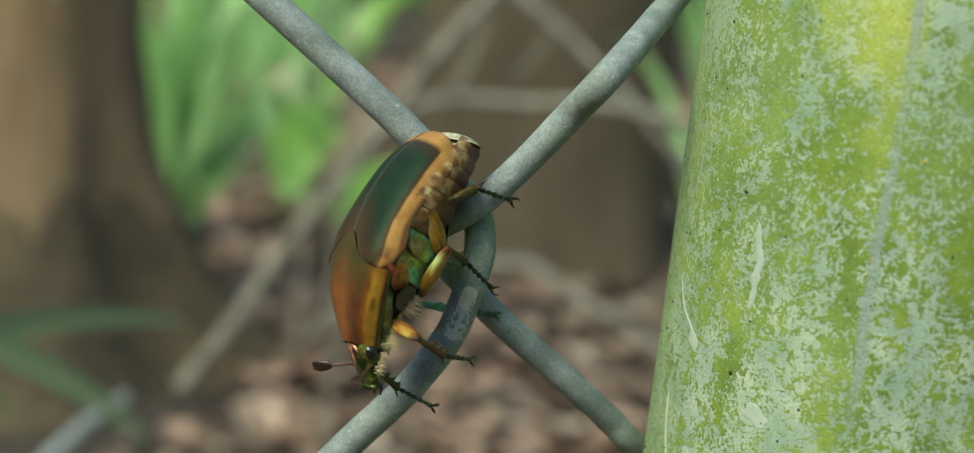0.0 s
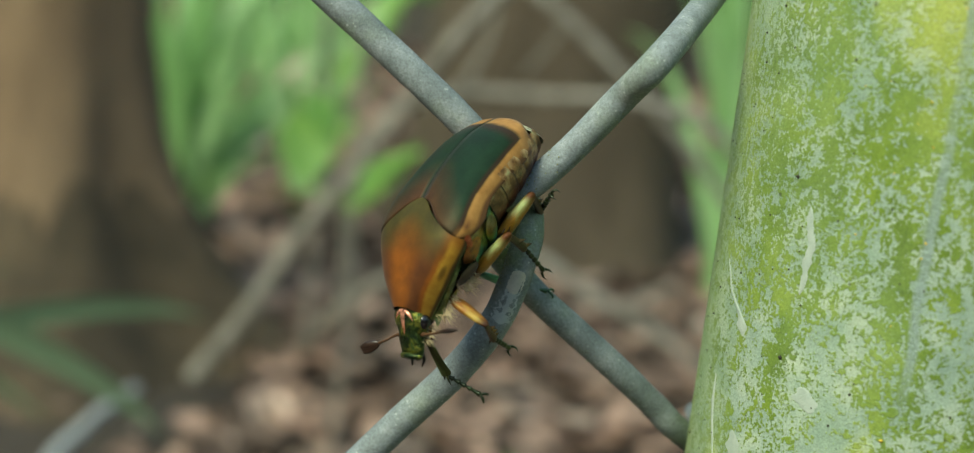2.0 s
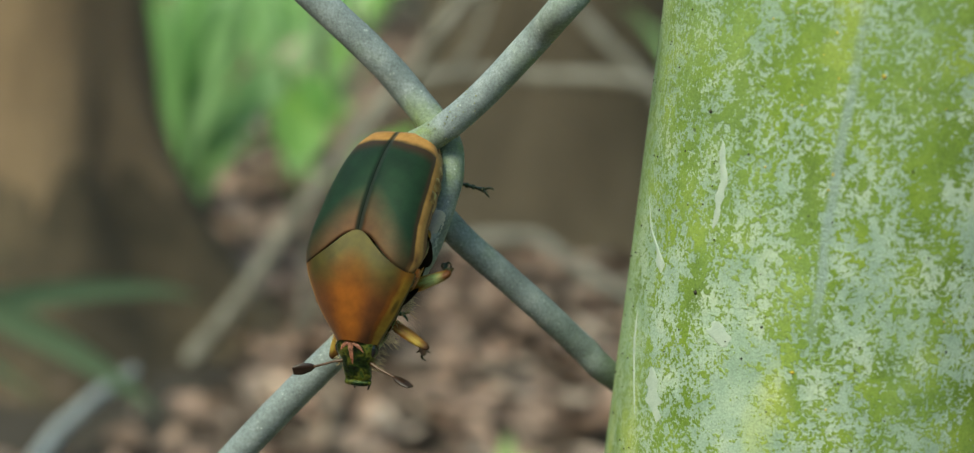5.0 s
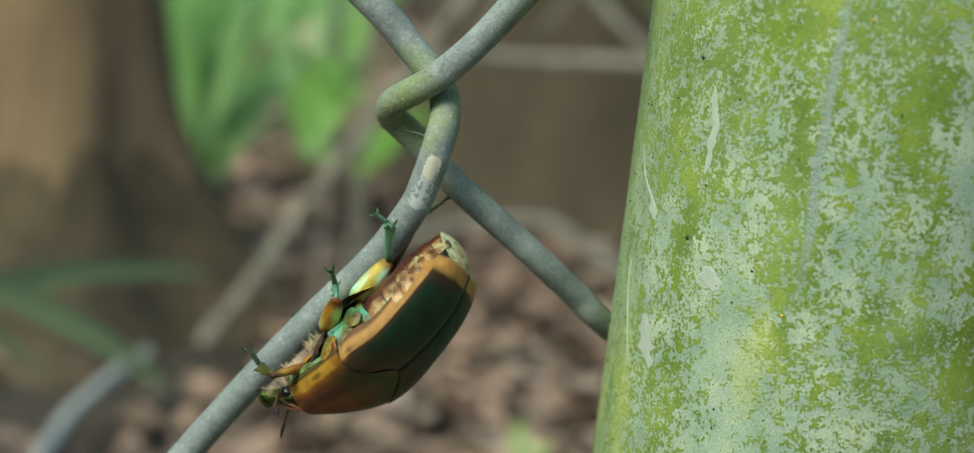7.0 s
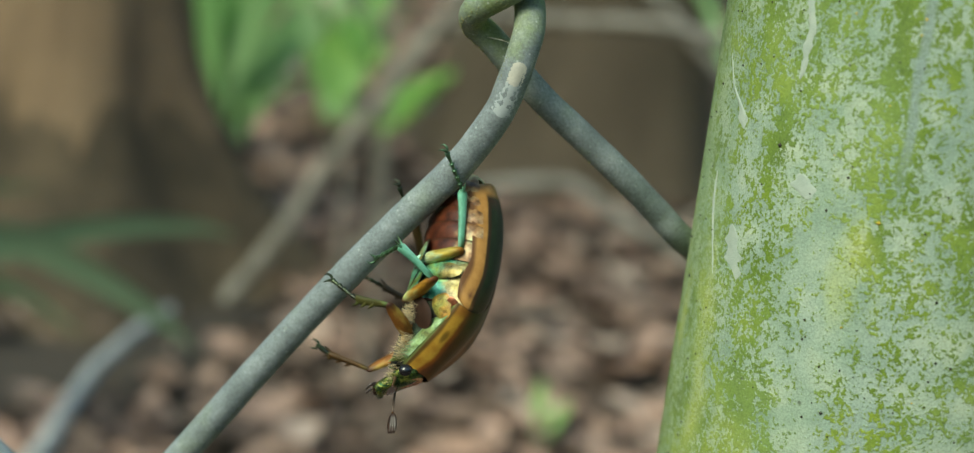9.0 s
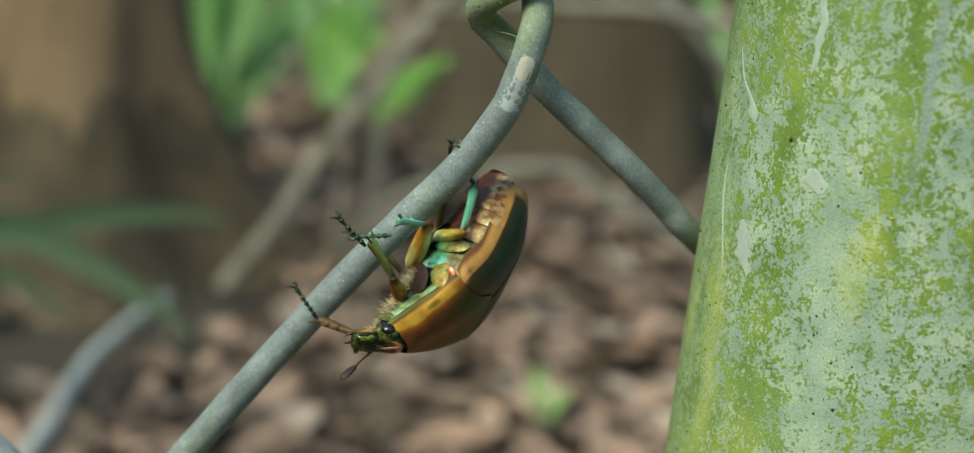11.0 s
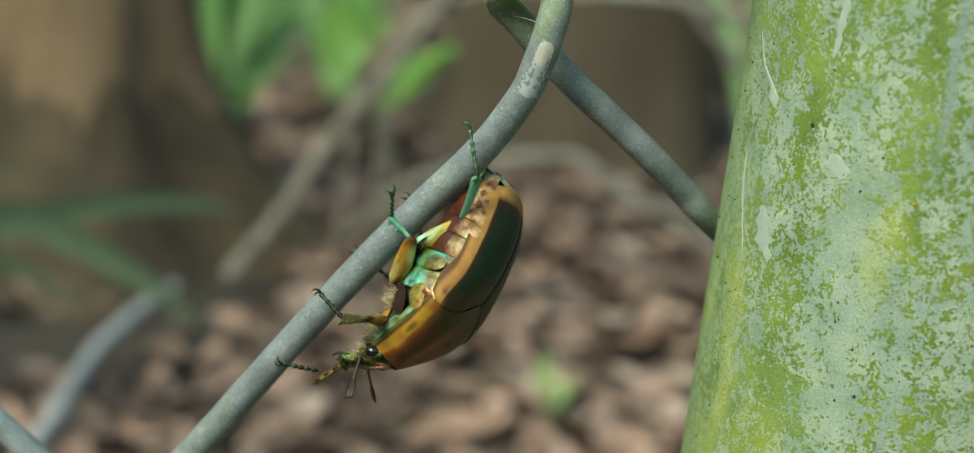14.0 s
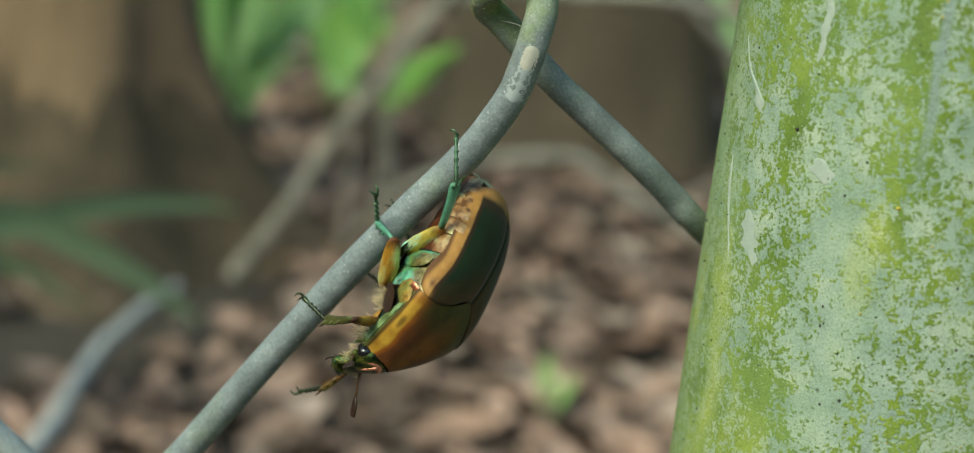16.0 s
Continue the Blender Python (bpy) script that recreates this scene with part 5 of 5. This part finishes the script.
        for k in (-1, 0, 1):
            part("club_leaf", stick([(0, 2.7, 0), (0.05 * k, 3.2, 0.10 * k), (0.12 * k, 4.0, 0.2 * k), (0.14 * k, 4.7, 0.24 * k)], [0.12, 0.33, 0.34, 0.12], 10, 0.5), M_BLACK, ant, "dark leaf of the antenna's club")
        horns[side] = ant
    return root, limbs, horns, head


def limb_pose(a, b, hint):
    """The pose at a with y towards b and z near hint."""
    y = (b - a).normalized()
    x = y.cross(hint)
    x = x.normalized() if x.length > 1e-6 else y.orthogonal().normalized()
    z = x.cross(y)
    m = Matrix((x, y, z)).transposed().to_4x4()
    m.translation = a * BMM
    return m


BEETLE, BEETLE_LEGS, ANTENNAE, HEAD = beetle()
NECK = Vector((0, 7.2, -0.8))


def motions():
    # seconds, place of the beetle in mm, and its turn in degrees
    body = [
        (0.0, (-21.73, 115.85, 771.74), (-63.5, 14.6, 125.2)),
        (0.5, (-22.21, 115.93, 771.21), (-59.9, 15.7, 129.6)),
        (1.0, (-22.26, 116.06, 771.69), (-53.7, 14.4, 134.4)),
        (1.5, (-21.77, 116.35, 772.05), (-49.1, 11.8, 141.8)),
        (2.0, (-21.25, 116.24, 772.45), (-50.0, 12.0, 140.7)),
        (2.5, (-19.36, 114.98, 771.35), (-45.7, 19.0, 168.5)),
        (3.0, (-17.23, 115.24, 769.74), (-46.3, 28.8, 179.6)),
        (3.5, (-19.19, 115.32, 768.07), (-55.4, 26.6, 164.9)),
        (4.0, (-20.81, 116.55, 767.38), (-59.1, 23.9, 155.7)),
        (6.5, (-17.70, 116.26, 756.27), (-86.9, -43.6, -145.4)),
        (7.0, (-19.56, 118.05, 751.48), (-116.9, -36.2, -112.9)),
        (7.5, (-19.89, 121.30, 747.12), (-120.0, -22.2, -85.4)),
        (8.0, (-20.10, 120.35, 746.39), (-113.6, -33.2, -76.2)),
        (8.5, (-19.60, 119.76, 746.96), (-106.6, -38.9, -76.5)),
        (9.0, (-19.62, 120.10, 746.82), (-99.7, -37.1, -80.8)),
        (11.5, (-20.98, 120.59, 748.05), (-118.3, -51.8, -80.7)),
        (12.0, (-21.85, 119.24, 747.99), (-116.3, -51.1, -79.9)),
        (12.5, (-21.58, 118.95, 747.25), (-109.4, -50.5, -89.9)),
        (13.5, (-22.23, 118.71, 746.00), (-107.1, -42.0, -95.6)),
        (14.5, (-22.38, 118.53, 745.88), (-108.3, -37.8, -97.3)),
        (16.0, (-22.14, 119.22, 745.86), (-99.6, -45.9, -103.5)),
    ]
    walk(BEETLE, [(t, Matrix.LocRotScale(Vector(p) * MM, Euler([radians(a) for a in q]), None)) for t, p, q in body])
    # seconds, then knee, ankle and claw in mm about the beetle
    steps = {
        ("left", "front"): [
            (0.0, (-6.00, 5.44, -2.65), (-4.26, 5.46, -6.48), (-2.70, 4.31, -9.97)),
            (0.5, (-5.80, 5.70, -3.12), (-3.91, 4.87, -6.77), (-2.86, 3.29, -10.30)),
            (1.0, (-5.52, 5.19, -3.97), (-3.11, 4.60, -7.36), (-1.75, 3.29, -10.88)),
            (1.5, (-5.32, 4.88, -4.33), (-3.13, 4.25, -7.86), (-1.77, 2.92, -11.38)),
            (2.0, (-5.25, 5.51, -4.25), (-2.95, 4.90, -7.71), (-1.48, 3.81, -11.27)),
            (2.5, (-5.42, 6.77, -2.72), (-2.37, 5.70, -5.40), (0.49, 3.75, -7.40)),
            (3.0, (-2.62, 8.67, -2.50), (-1.87, 7.32, -6.40), (-0.62, 7.58, -10.19)),
            (3.5, (-5.18, 6.17, -3.98), (-3.61, 5.14, -7.74), (-0.42, 4.13, -9.93)),
            (4.0, (-5.38, 6.65, -3.08), (-3.42, 5.66, -6.66), (-1.25, 4.72, -9.89)),
            (7.5, (-5.36, 3.83, -4.21), (-5.44, 3.17, -8.35), (-4.04, 2.86, -12.09)),
            (8.0, (-2.35, 7.84, -4.43), (-4.77, 8.26, -7.83), (-8.21, 7.90, -9.85)),
            (8.5, (-3.91, 6.62, -4.91), (-7.06, 5.80, -7.56), (-9.17, 4.75, -10.79)),
            (9.0, (-2.22, 7.43, -4.90), (-2.62, 6.91, -9.05), (-5.82, 5.44, -10.94)),
            (11.5, (-2.16, 7.73, -4.58), (-2.75, 8.12, -8.72), (-0.66, 7.79, -12.12)),
            (12.0, (-2.74, 7.63, -4.58), (-4.75, 6.02, -7.90), (-2.65, 3.82, -10.50)),
            (12.5, (-1.38, 6.70, -5.44), (-2.84, 5.30, -9.12), (-1.95, 1.82, -10.88)),
            (14.5, (-1.77, 8.44, -3.51), (-1.79, 12.20, -5.42), (-2.10, 14.25, -8.84)),
            (16.0, (-2.19, 8.38, -3.61), (-4.57, 10.58, -6.28), (-6.54, 11.59, -9.61)),
        ],
        ("left", "middle"): [
            (0.0, (-5.08, -2.81, -2.37), (-2.24, -3.22, -5.70), (-0.58, -2.46, -10.36)),
            (0.5, (-5.52, -2.29, -1.83), (-3.57, -3.11, -5.69), (-1.64, -3.36, -10.29)),
            (1.0, (-5.72, -2.13, -1.96), (-3.40, -3.35, -5.49), (-2.56, -3.20, -10.42)),
            (1.5, (-5.85, -1.53, -1.10), (-4.12, -2.87, -4.92), (-3.25, -3.52, -9.80)),
            (2.0, (-5.78, -1.79, -1.35), (-3.94, -3.12, -5.12), (-2.45, -3.69, -9.86)),
            (2.5, (-6.75, 0.56, -1.31), (-5.50, -0.89, -5.27), (-5.86, -3.11, -9.73)),
            (3.0, (-6.28, -0.06, -0.60), (-4.50, -1.09, -4.48), (-2.59, -3.05, -8.67)),
            (3.5, (-5.82, -1.94, -1.76), (-4.97, -4.33, -5.36), (-8.77, -2.41, -2.73)),
            (4.0, (-6.06, -1.56, -1.61), (-4.82, -3.30, -5.46), (-6.34, -6.66, -8.83)),
            (7.5, (-7.09, 1.39, -3.12), (-4.97, -0.38, -6.55), (-2.83, -1.36, -10.96)),
            (8.0, (-6.06, -1.62, -4.35), (-4.18, -3.72, -7.72), (-2.34, -5.98, -11.79)),
            (9.0, (-6.42, -1.30, -2.40), (-6.98, -2.59, -6.57), (-5.15, -3.06, -11.20)),
            (12.5, (-5.48, -1.90, -5.12), (-3.48, -2.09, -9.03), (-1.37, -2.13, -13.57)),
            (13.5, (-6.82, -0.53, -3.05), (-5.99, -1.67, -7.22), (-2.94, -1.72, -11.18)),
            (14.5, (-7.02, 0.22, -2.99), (-6.37, -0.74, -7.23), (-3.46, -0.87, -11.29)),
            (16.0, (-6.71, -0.76, -3.51), (-5.14, -1.81, -7.48), (-1.72, -1.77, -11.13)),
        ],
        ("left", "hind"): [
            (0.0, (-4.45, -5.12, 0.48), (-3.03, -9.38, -3.50), (-1.37, -10.60, -8.27)),
            (0.5, (-4.66, -4.87, 0.51), (-3.15, -9.51, -2.99), (-2.87, -11.59, -7.74)),
            (1.0, (-5.22, -6.71, -3.03), (-4.27, -11.74, -6.17), (-9.24, -13.27, -6.17)),
            (1.5, (-4.50, -7.03, -2.23), (-0.99, -8.99, -6.69), (-5.81, -9.67, -4.86)),
            (2.0, (-4.61, -7.01, -2.41), (-1.04, -8.63, -6.95), (-5.21, -8.44, -3.84)),
            (2.5, (-5.32, -6.28, -1.58), (-3.81, -9.61, -6.33), (-4.63, -5.85, -2.83)),
            (3.0, (-5.74, -6.02, -1.90), (-4.74, -10.39, -5.89), (-6.16, -7.81, -1.61)),
            (3.5, (-5.00, -5.57, -0.26), (-3.78, -9.84, -4.29), (-7.25, -6.77, -1.94)),
            (4.0, (-4.50, -6.83, -1.66), (-3.12, -10.94, -5.81), (-7.30, -8.20, -4.34)),
            (7.5, (-1.51, -6.84, -5.77), (-0.24, -12.47, -7.42), (1.72, -17.03, -8.99)),
            (8.0, (-6.87, -0.97, -2.23), (-4.29, -5.80, -4.68), (-0.53, -7.57, -7.80)),
            (8.5, (-7.20, -3.21, -2.41), (-3.87, -7.52, -4.94), (-0.31, -10.06, -7.76)),
            (11.5, (-3.32, -7.17, -5.04), (2.32, -9.13, -5.57), (7.20, -10.84, -6.12)),
            (12.0, (-6.39, -5.54, -3.28), (-1.42, -8.76, -4.24), (3.45, -10.29, -5.27)),
            (12.5, (-6.67, -4.82, -4.37), (-1.87, -7.28, -6.99), (2.67, -8.42, -9.27)),
            (13.5, (-7.26, -2.21, -3.59), (-3.60, -6.25, -6.10), (0.77, -8.04, -8.27)),
            (14.5, (-7.01, -1.07, -2.95), (-4.41, -5.48, -6.08), (-0.11, -7.32, -8.35)),
            (16.0, (-7.26, -2.87, -3.86), (-3.03, -6.28, -6.42), (1.75, -7.35, -8.16)),
        ],
        ("right", "front"): [
            (0.0, (2.64, 8.18, -3.85), (4.52, 8.72, -7.57), (3.01, 9.00, -11.26)),
            (0.5, (2.43, 8.67, -0.84), (4.67, 11.33, -3.19), (4.68, 15.19, -4.25)),
            (1.0, (1.78, 8.80, -1.83), (3.28, 11.38, -4.78), (3.50, 15.13, -6.15)),
            (1.5, (1.76, 8.55, -3.18), (3.97, 10.37, -6.25), (4.23, 14.14, -7.56)),
            (2.0, (1.08, 7.66, -4.57), (1.45, 8.71, -8.62), (-0.81, 8.69, -11.92)),
            (2.5, (1.30, 7.84, -4.40), (1.34, 8.41, -8.56), (-1.15, 8.56, -11.69)),
            (3.0, (5.76, 2.62, -1.64), (9.27, 2.36, -3.94), (12.93, 3.27, -2.61)),
            (3.5, (2.82, 8.31, -3.52), (3.48, 7.65, -7.62), (2.45, 7.48, -11.48)),
            (4.0, (1.67, 8.16, -4.01), (3.05, 7.42, -7.91), (4.27, 6.81, -11.67)),
            (6.5, (6.07, 5.46, -2.23), (4.48, 3.99, -5.83), (2.77, 1.32, -8.27)),
            (7.0, (5.24, 7.09, -0.95), (3.01, 7.84, -4.43), (1.64, 7.93, -8.18)),
            (7.5, (5.50, 6.26, -3.31), (2.46, 5.91, -6.19), (4.00, 4.28, -9.50)),
            (8.0, (6.00, 5.07, -2.93), (4.85, 4.07, -6.85), (4.33, 2.65, -10.55)),
            (8.5, (6.03, 5.55, -2.30), (4.92, 4.76, -6.27), (4.84, 3.24, -9.97)),
            (9.0, (5.23, 3.19, -4.14), (2.75, 2.65, -7.48), (1.48, 0.87, -10.83)),
            (11.5, (5.90, 6.05, -2.11), (8.21, 6.33, -5.61), (9.72, 7.35, -9.17)),
            (12.0, (4.95, 7.18, -3.16), (3.64, 8.31, -6.98), (3.17, 9.62, -10.73)),
            (12.5, (2.27, 8.14, -4.03), (-0.33, 7.62, -7.29), (-1.82, 6.17, -10.70)),
            (13.5, (5.50, 6.79, -2.30), (2.78, 6.82, -5.50), (2.12, 5.64, -9.26)),
            (14.5, (5.95, 5.94, -1.57), (3.15, 6.53, -4.65), (3.48, 5.67, -8.54)),
            (16.0, (5.67, 6.58, -1.73), (3.64, 7.02, -5.38), (3.58, 5.79, -9.19)),
        ],
        ("right", "middle"): [
            (0.0, (5.86, 0.74, -6.29), (7.15, -0.53, -10.30), (4.39, -1.79, -14.28)),
            (0.5, (5.14, -0.98, -6.37), (5.88, -1.99, -10.59), (2.86, -3.07, -14.43)),
            (1.0, (4.09, -0.50, -7.28), (4.94, -2.20, -11.25), (1.61, -3.88, -14.58)),
            (1.5, (3.34, -1.00, -7.33), (3.91, -2.87, -11.27), (0.50, -4.48, -14.55)),
            (2.0, (2.91, -1.49, -7.15), (3.92, -3.15, -11.09), (0.69, -4.67, -14.59)),
            (3.5, (6.20, 0.80, -7.00), (4.20, 1.60, -10.60), (0.20, 2.20, -11.80)),
            (6.5, (6.73, 2.63, -1.95), (4.18, 0.26, -4.65), (1.94, -2.29, -8.32)),
            (7.0, (5.99, -1.76, -1.82), (3.38, -2.42, -5.30), (7.97, -3.40, -3.58)),
            (7.5, (7.09, 1.45, -3.03), (3.72, 1.68, -5.86), (5.62, 0.46, -10.32)),
            (8.0, (6.61, -1.04, -3.13), (4.27, -0.95, -6.85), (3.03, 0.76, -11.38)),
            (8.5, (6.12, -1.84, -3.20), (3.25, -1.10, -6.46), (3.89, 1.57, -10.64)),
            (9.0, (6.46, 0.02, -0.89), (8.13, -1.61, -4.62), (3.81, -1.07, -7.06)),
            (11.5, (6.20, -1.67, -3.63), (6.71, 2.55, -4.76), (3.85, 2.94, -8.84)),
            (12.0, (6.19, -1.58, -4.04), (2.44, -0.48, -6.06), (-1.85, -0.86, -8.59)),
            (12.5, (6.07, -1.89, -3.49), (2.96, -2.21, -6.59), (-0.49, -3.46, -9.98)),
            (13.5, (5.80, -2.19, -2.60), (4.11, -3.63, -6.40), (9.03, -3.91, -5.54)),
            (14.5, (5.53, -2.49, -2.88), (3.53, -3.77, -6.58), (8.15, -5.58, -5.95)),
            (16.0, (6.07, -1.90, -2.74), (4.30, -3.62, -6.38), (9.16, -4.54, -5.61)),
        ],
        ("right", "hind"): [
            (0.0, (5.40, -6.00, -5.30), (4.40, -10.90, -3.00), (4.60, -6.20, -5.20)),
            (1.5, (5.40, -6.00, -5.30), (4.40, -10.90, -3.00), (4.60, -6.20, -5.20)),
            (3.0, (5.40, -6.00, -5.30), (4.40, -10.90, -3.00), (4.60, -6.20, -5.20)),
            (6.5, (4.85, -6.94, -3.59), (6.55, -8.42, 1.97), (6.50, -10.47, -2.81)),
            (7.0, (2.55, -7.57, -3.73), (7.90, -10.09, -2.72), (5.21, -9.78, -7.15)),
            (7.5, (2.77, -7.07, -1.06), (4.20, -11.58, -4.76), (7.65, -12.26, -8.59)),
            (8.0, (4.31, -5.57, 0.24), (7.34, -10.05, -2.37), (11.10, -11.25, -5.76)),
            (8.5, (5.01, -3.78, 0.76), (8.39, -8.18, -1.53), (7.69, -12.12, -4.85)),
            (9.0, (5.14, -3.91, 0.64), (5.38, -9.72, -0.83), (9.44, -11.76, -3.34)),
            (11.5, (5.97, -2.41, 0.09), (5.30, -8.00, -1.99), (9.83, -8.36, -4.53)),
            (12.0, (5.53, -3.65, 0.40), (4.76, -9.41, -1.09), (9.24, -9.49, -3.73)),
            (12.5, (5.57, -4.36, 0.10), (11.27, -5.54, 1.54), (12.14, -9.00, -2.25)),
            (13.5, (4.40, -5.95, -0.17), (9.73, -8.55, 0.78), (10.90, -12.41, -2.49)),
            (14.5, (2.99, -6.92, -0.84), (8.01, -10.09, 0.03), (8.71, -13.92, -3.42)),
            (16.0, (5.01, -5.15, 0.10), (10.26, -7.57, 1.72), (11.52, -12.00, -0.69)),
        ],
    }
    for (side, name), rows in steps.items():
        fl, tl, al, hip = LEGS[name]
        hip = Vector((hip[0] * (1 if side == "right" else -1), hip[1], hip[2]))
        up = Vector((0, 0, 1))
        keys = ([], [], [])
        for t, knee, ankle, claw in rows:
            knee, ankle, claw = Vector(knee), Vector(ankle), Vector(claw)
            for k, a, b in zip(keys, (hip, knee, ankle), (knee, ankle, claw)):
                k.append((t, limb_pose(a, b, up)))
        for ob, k in zip(BEETLE_LEGS[side, name], keys):
            walk(ob, k)
    # seconds, and the degrees by which the head is bowed
    nods = [(0.0, 0), (4.0, 0), (6.5, 6), (7.5, 10), (9.0, 6), (11.5, 14), (12.5, 26), (13.5, 16), (14.5, 14), (16.0, 16)]

    def bowed(t, v):
        turn = Matrix.Rotation(-radians(float(np.interp(t, [n[0] for n in nods], [n[1] for n in nods]))), 3, "X")
        return NECK + turn @ (v - NECK), turn

    walk(HEAD, [(t, Matrix.LocRotScale(bowed(t, Vector())[0] * BMM, bowed(t, Vector())[1].to_quaternion(), None)) for t, _ in nods])
    # seconds, and the way each antenna points
    feelers = {
        "right": [
            (0.0, (0.74, 0.35, 0.57)),
            (0.5, (0.68, 0.50, 0.54)),
            (1.0, (0.75, 0.63, 0.23)),
            (1.5, (0.87, 0.47, -0.15)),
            (2.0, (0.89, 0.47, -0.00)),
            (2.5, (0.83, 0.06, -0.55)),
            (3.0, (0.82, -0.26, -0.51)),
            (3.5, (0.98, 0.10, -0.15)),
            (4.0, (0.93, 0.35, -0.07)),
            (6.5, (0.51, 0.27, 0.81)),
            (7.5, (0.72, 0.26, 0.65)),
            (8.5, (0.82, 0.56, 0.12)),
            (11.5, (0.82, 0.57, 0.07)),
            (12.5, (0.42, 0.89, 0.19)),
            (13.5, (0.17, 0.91, 0.38)),
            (16.0, (0.74, 0.48, 0.46)),
        ],
        "left": [
            (0.0, (-0.73, 0.50, 0.47)),
            (1.0, (-0.95, 0.01, 0.31)),
            (1.5, (-0.98, -0.10, 0.18)),
            (2.0, (-0.98, -0.09, 0.16)),
            (2.5, (-0.80, 0.26, 0.54)),
            (3.0, (-0.84, 0.37, 0.40)),
            (3.5, (-0.78, 0.49, 0.39)),
            (4.0, (-0.89, 0.35, 0.29)),
            (6.5, (-0.90, 0.35, -0.27)),
            (7.0, (-0.74, 0.67, -0.08)),
            (7.5, (0.23, 0.96, -0.15)),
            (8.0, (0.04, 0.98, 0.17)),
            (8.5, (0.14, 0.98, 0.12)),
            (9.0, (0.06, 0.97, 0.22)),
            (11.5, (0.10, 0.98, -0.17)),
            (12.0, (-0.26, 0.88, 0.41)),
            (12.5, (-0.65, 0.74, 0.17)),
            (13.5, (-0.93, 0.38, 0.02)),
            (14.5, (-0.73, 0.49, 0.47)),
            (16.0, (-0.60, 0.79, 0.13)),
        ],
    }
    for side, rows in feelers.items():
        foot = Vector((1.25 if side == "right" else -1.25, 8.6, -1.9))
        keys = []
        for t, d in rows:
            at = bowed(t, foot)[0]
            keys.append((t, limb_pose(at, at + Vector(d), Vector((0, 0, 1)))))
        walk(ANTENNAE[side], keys)


motions()
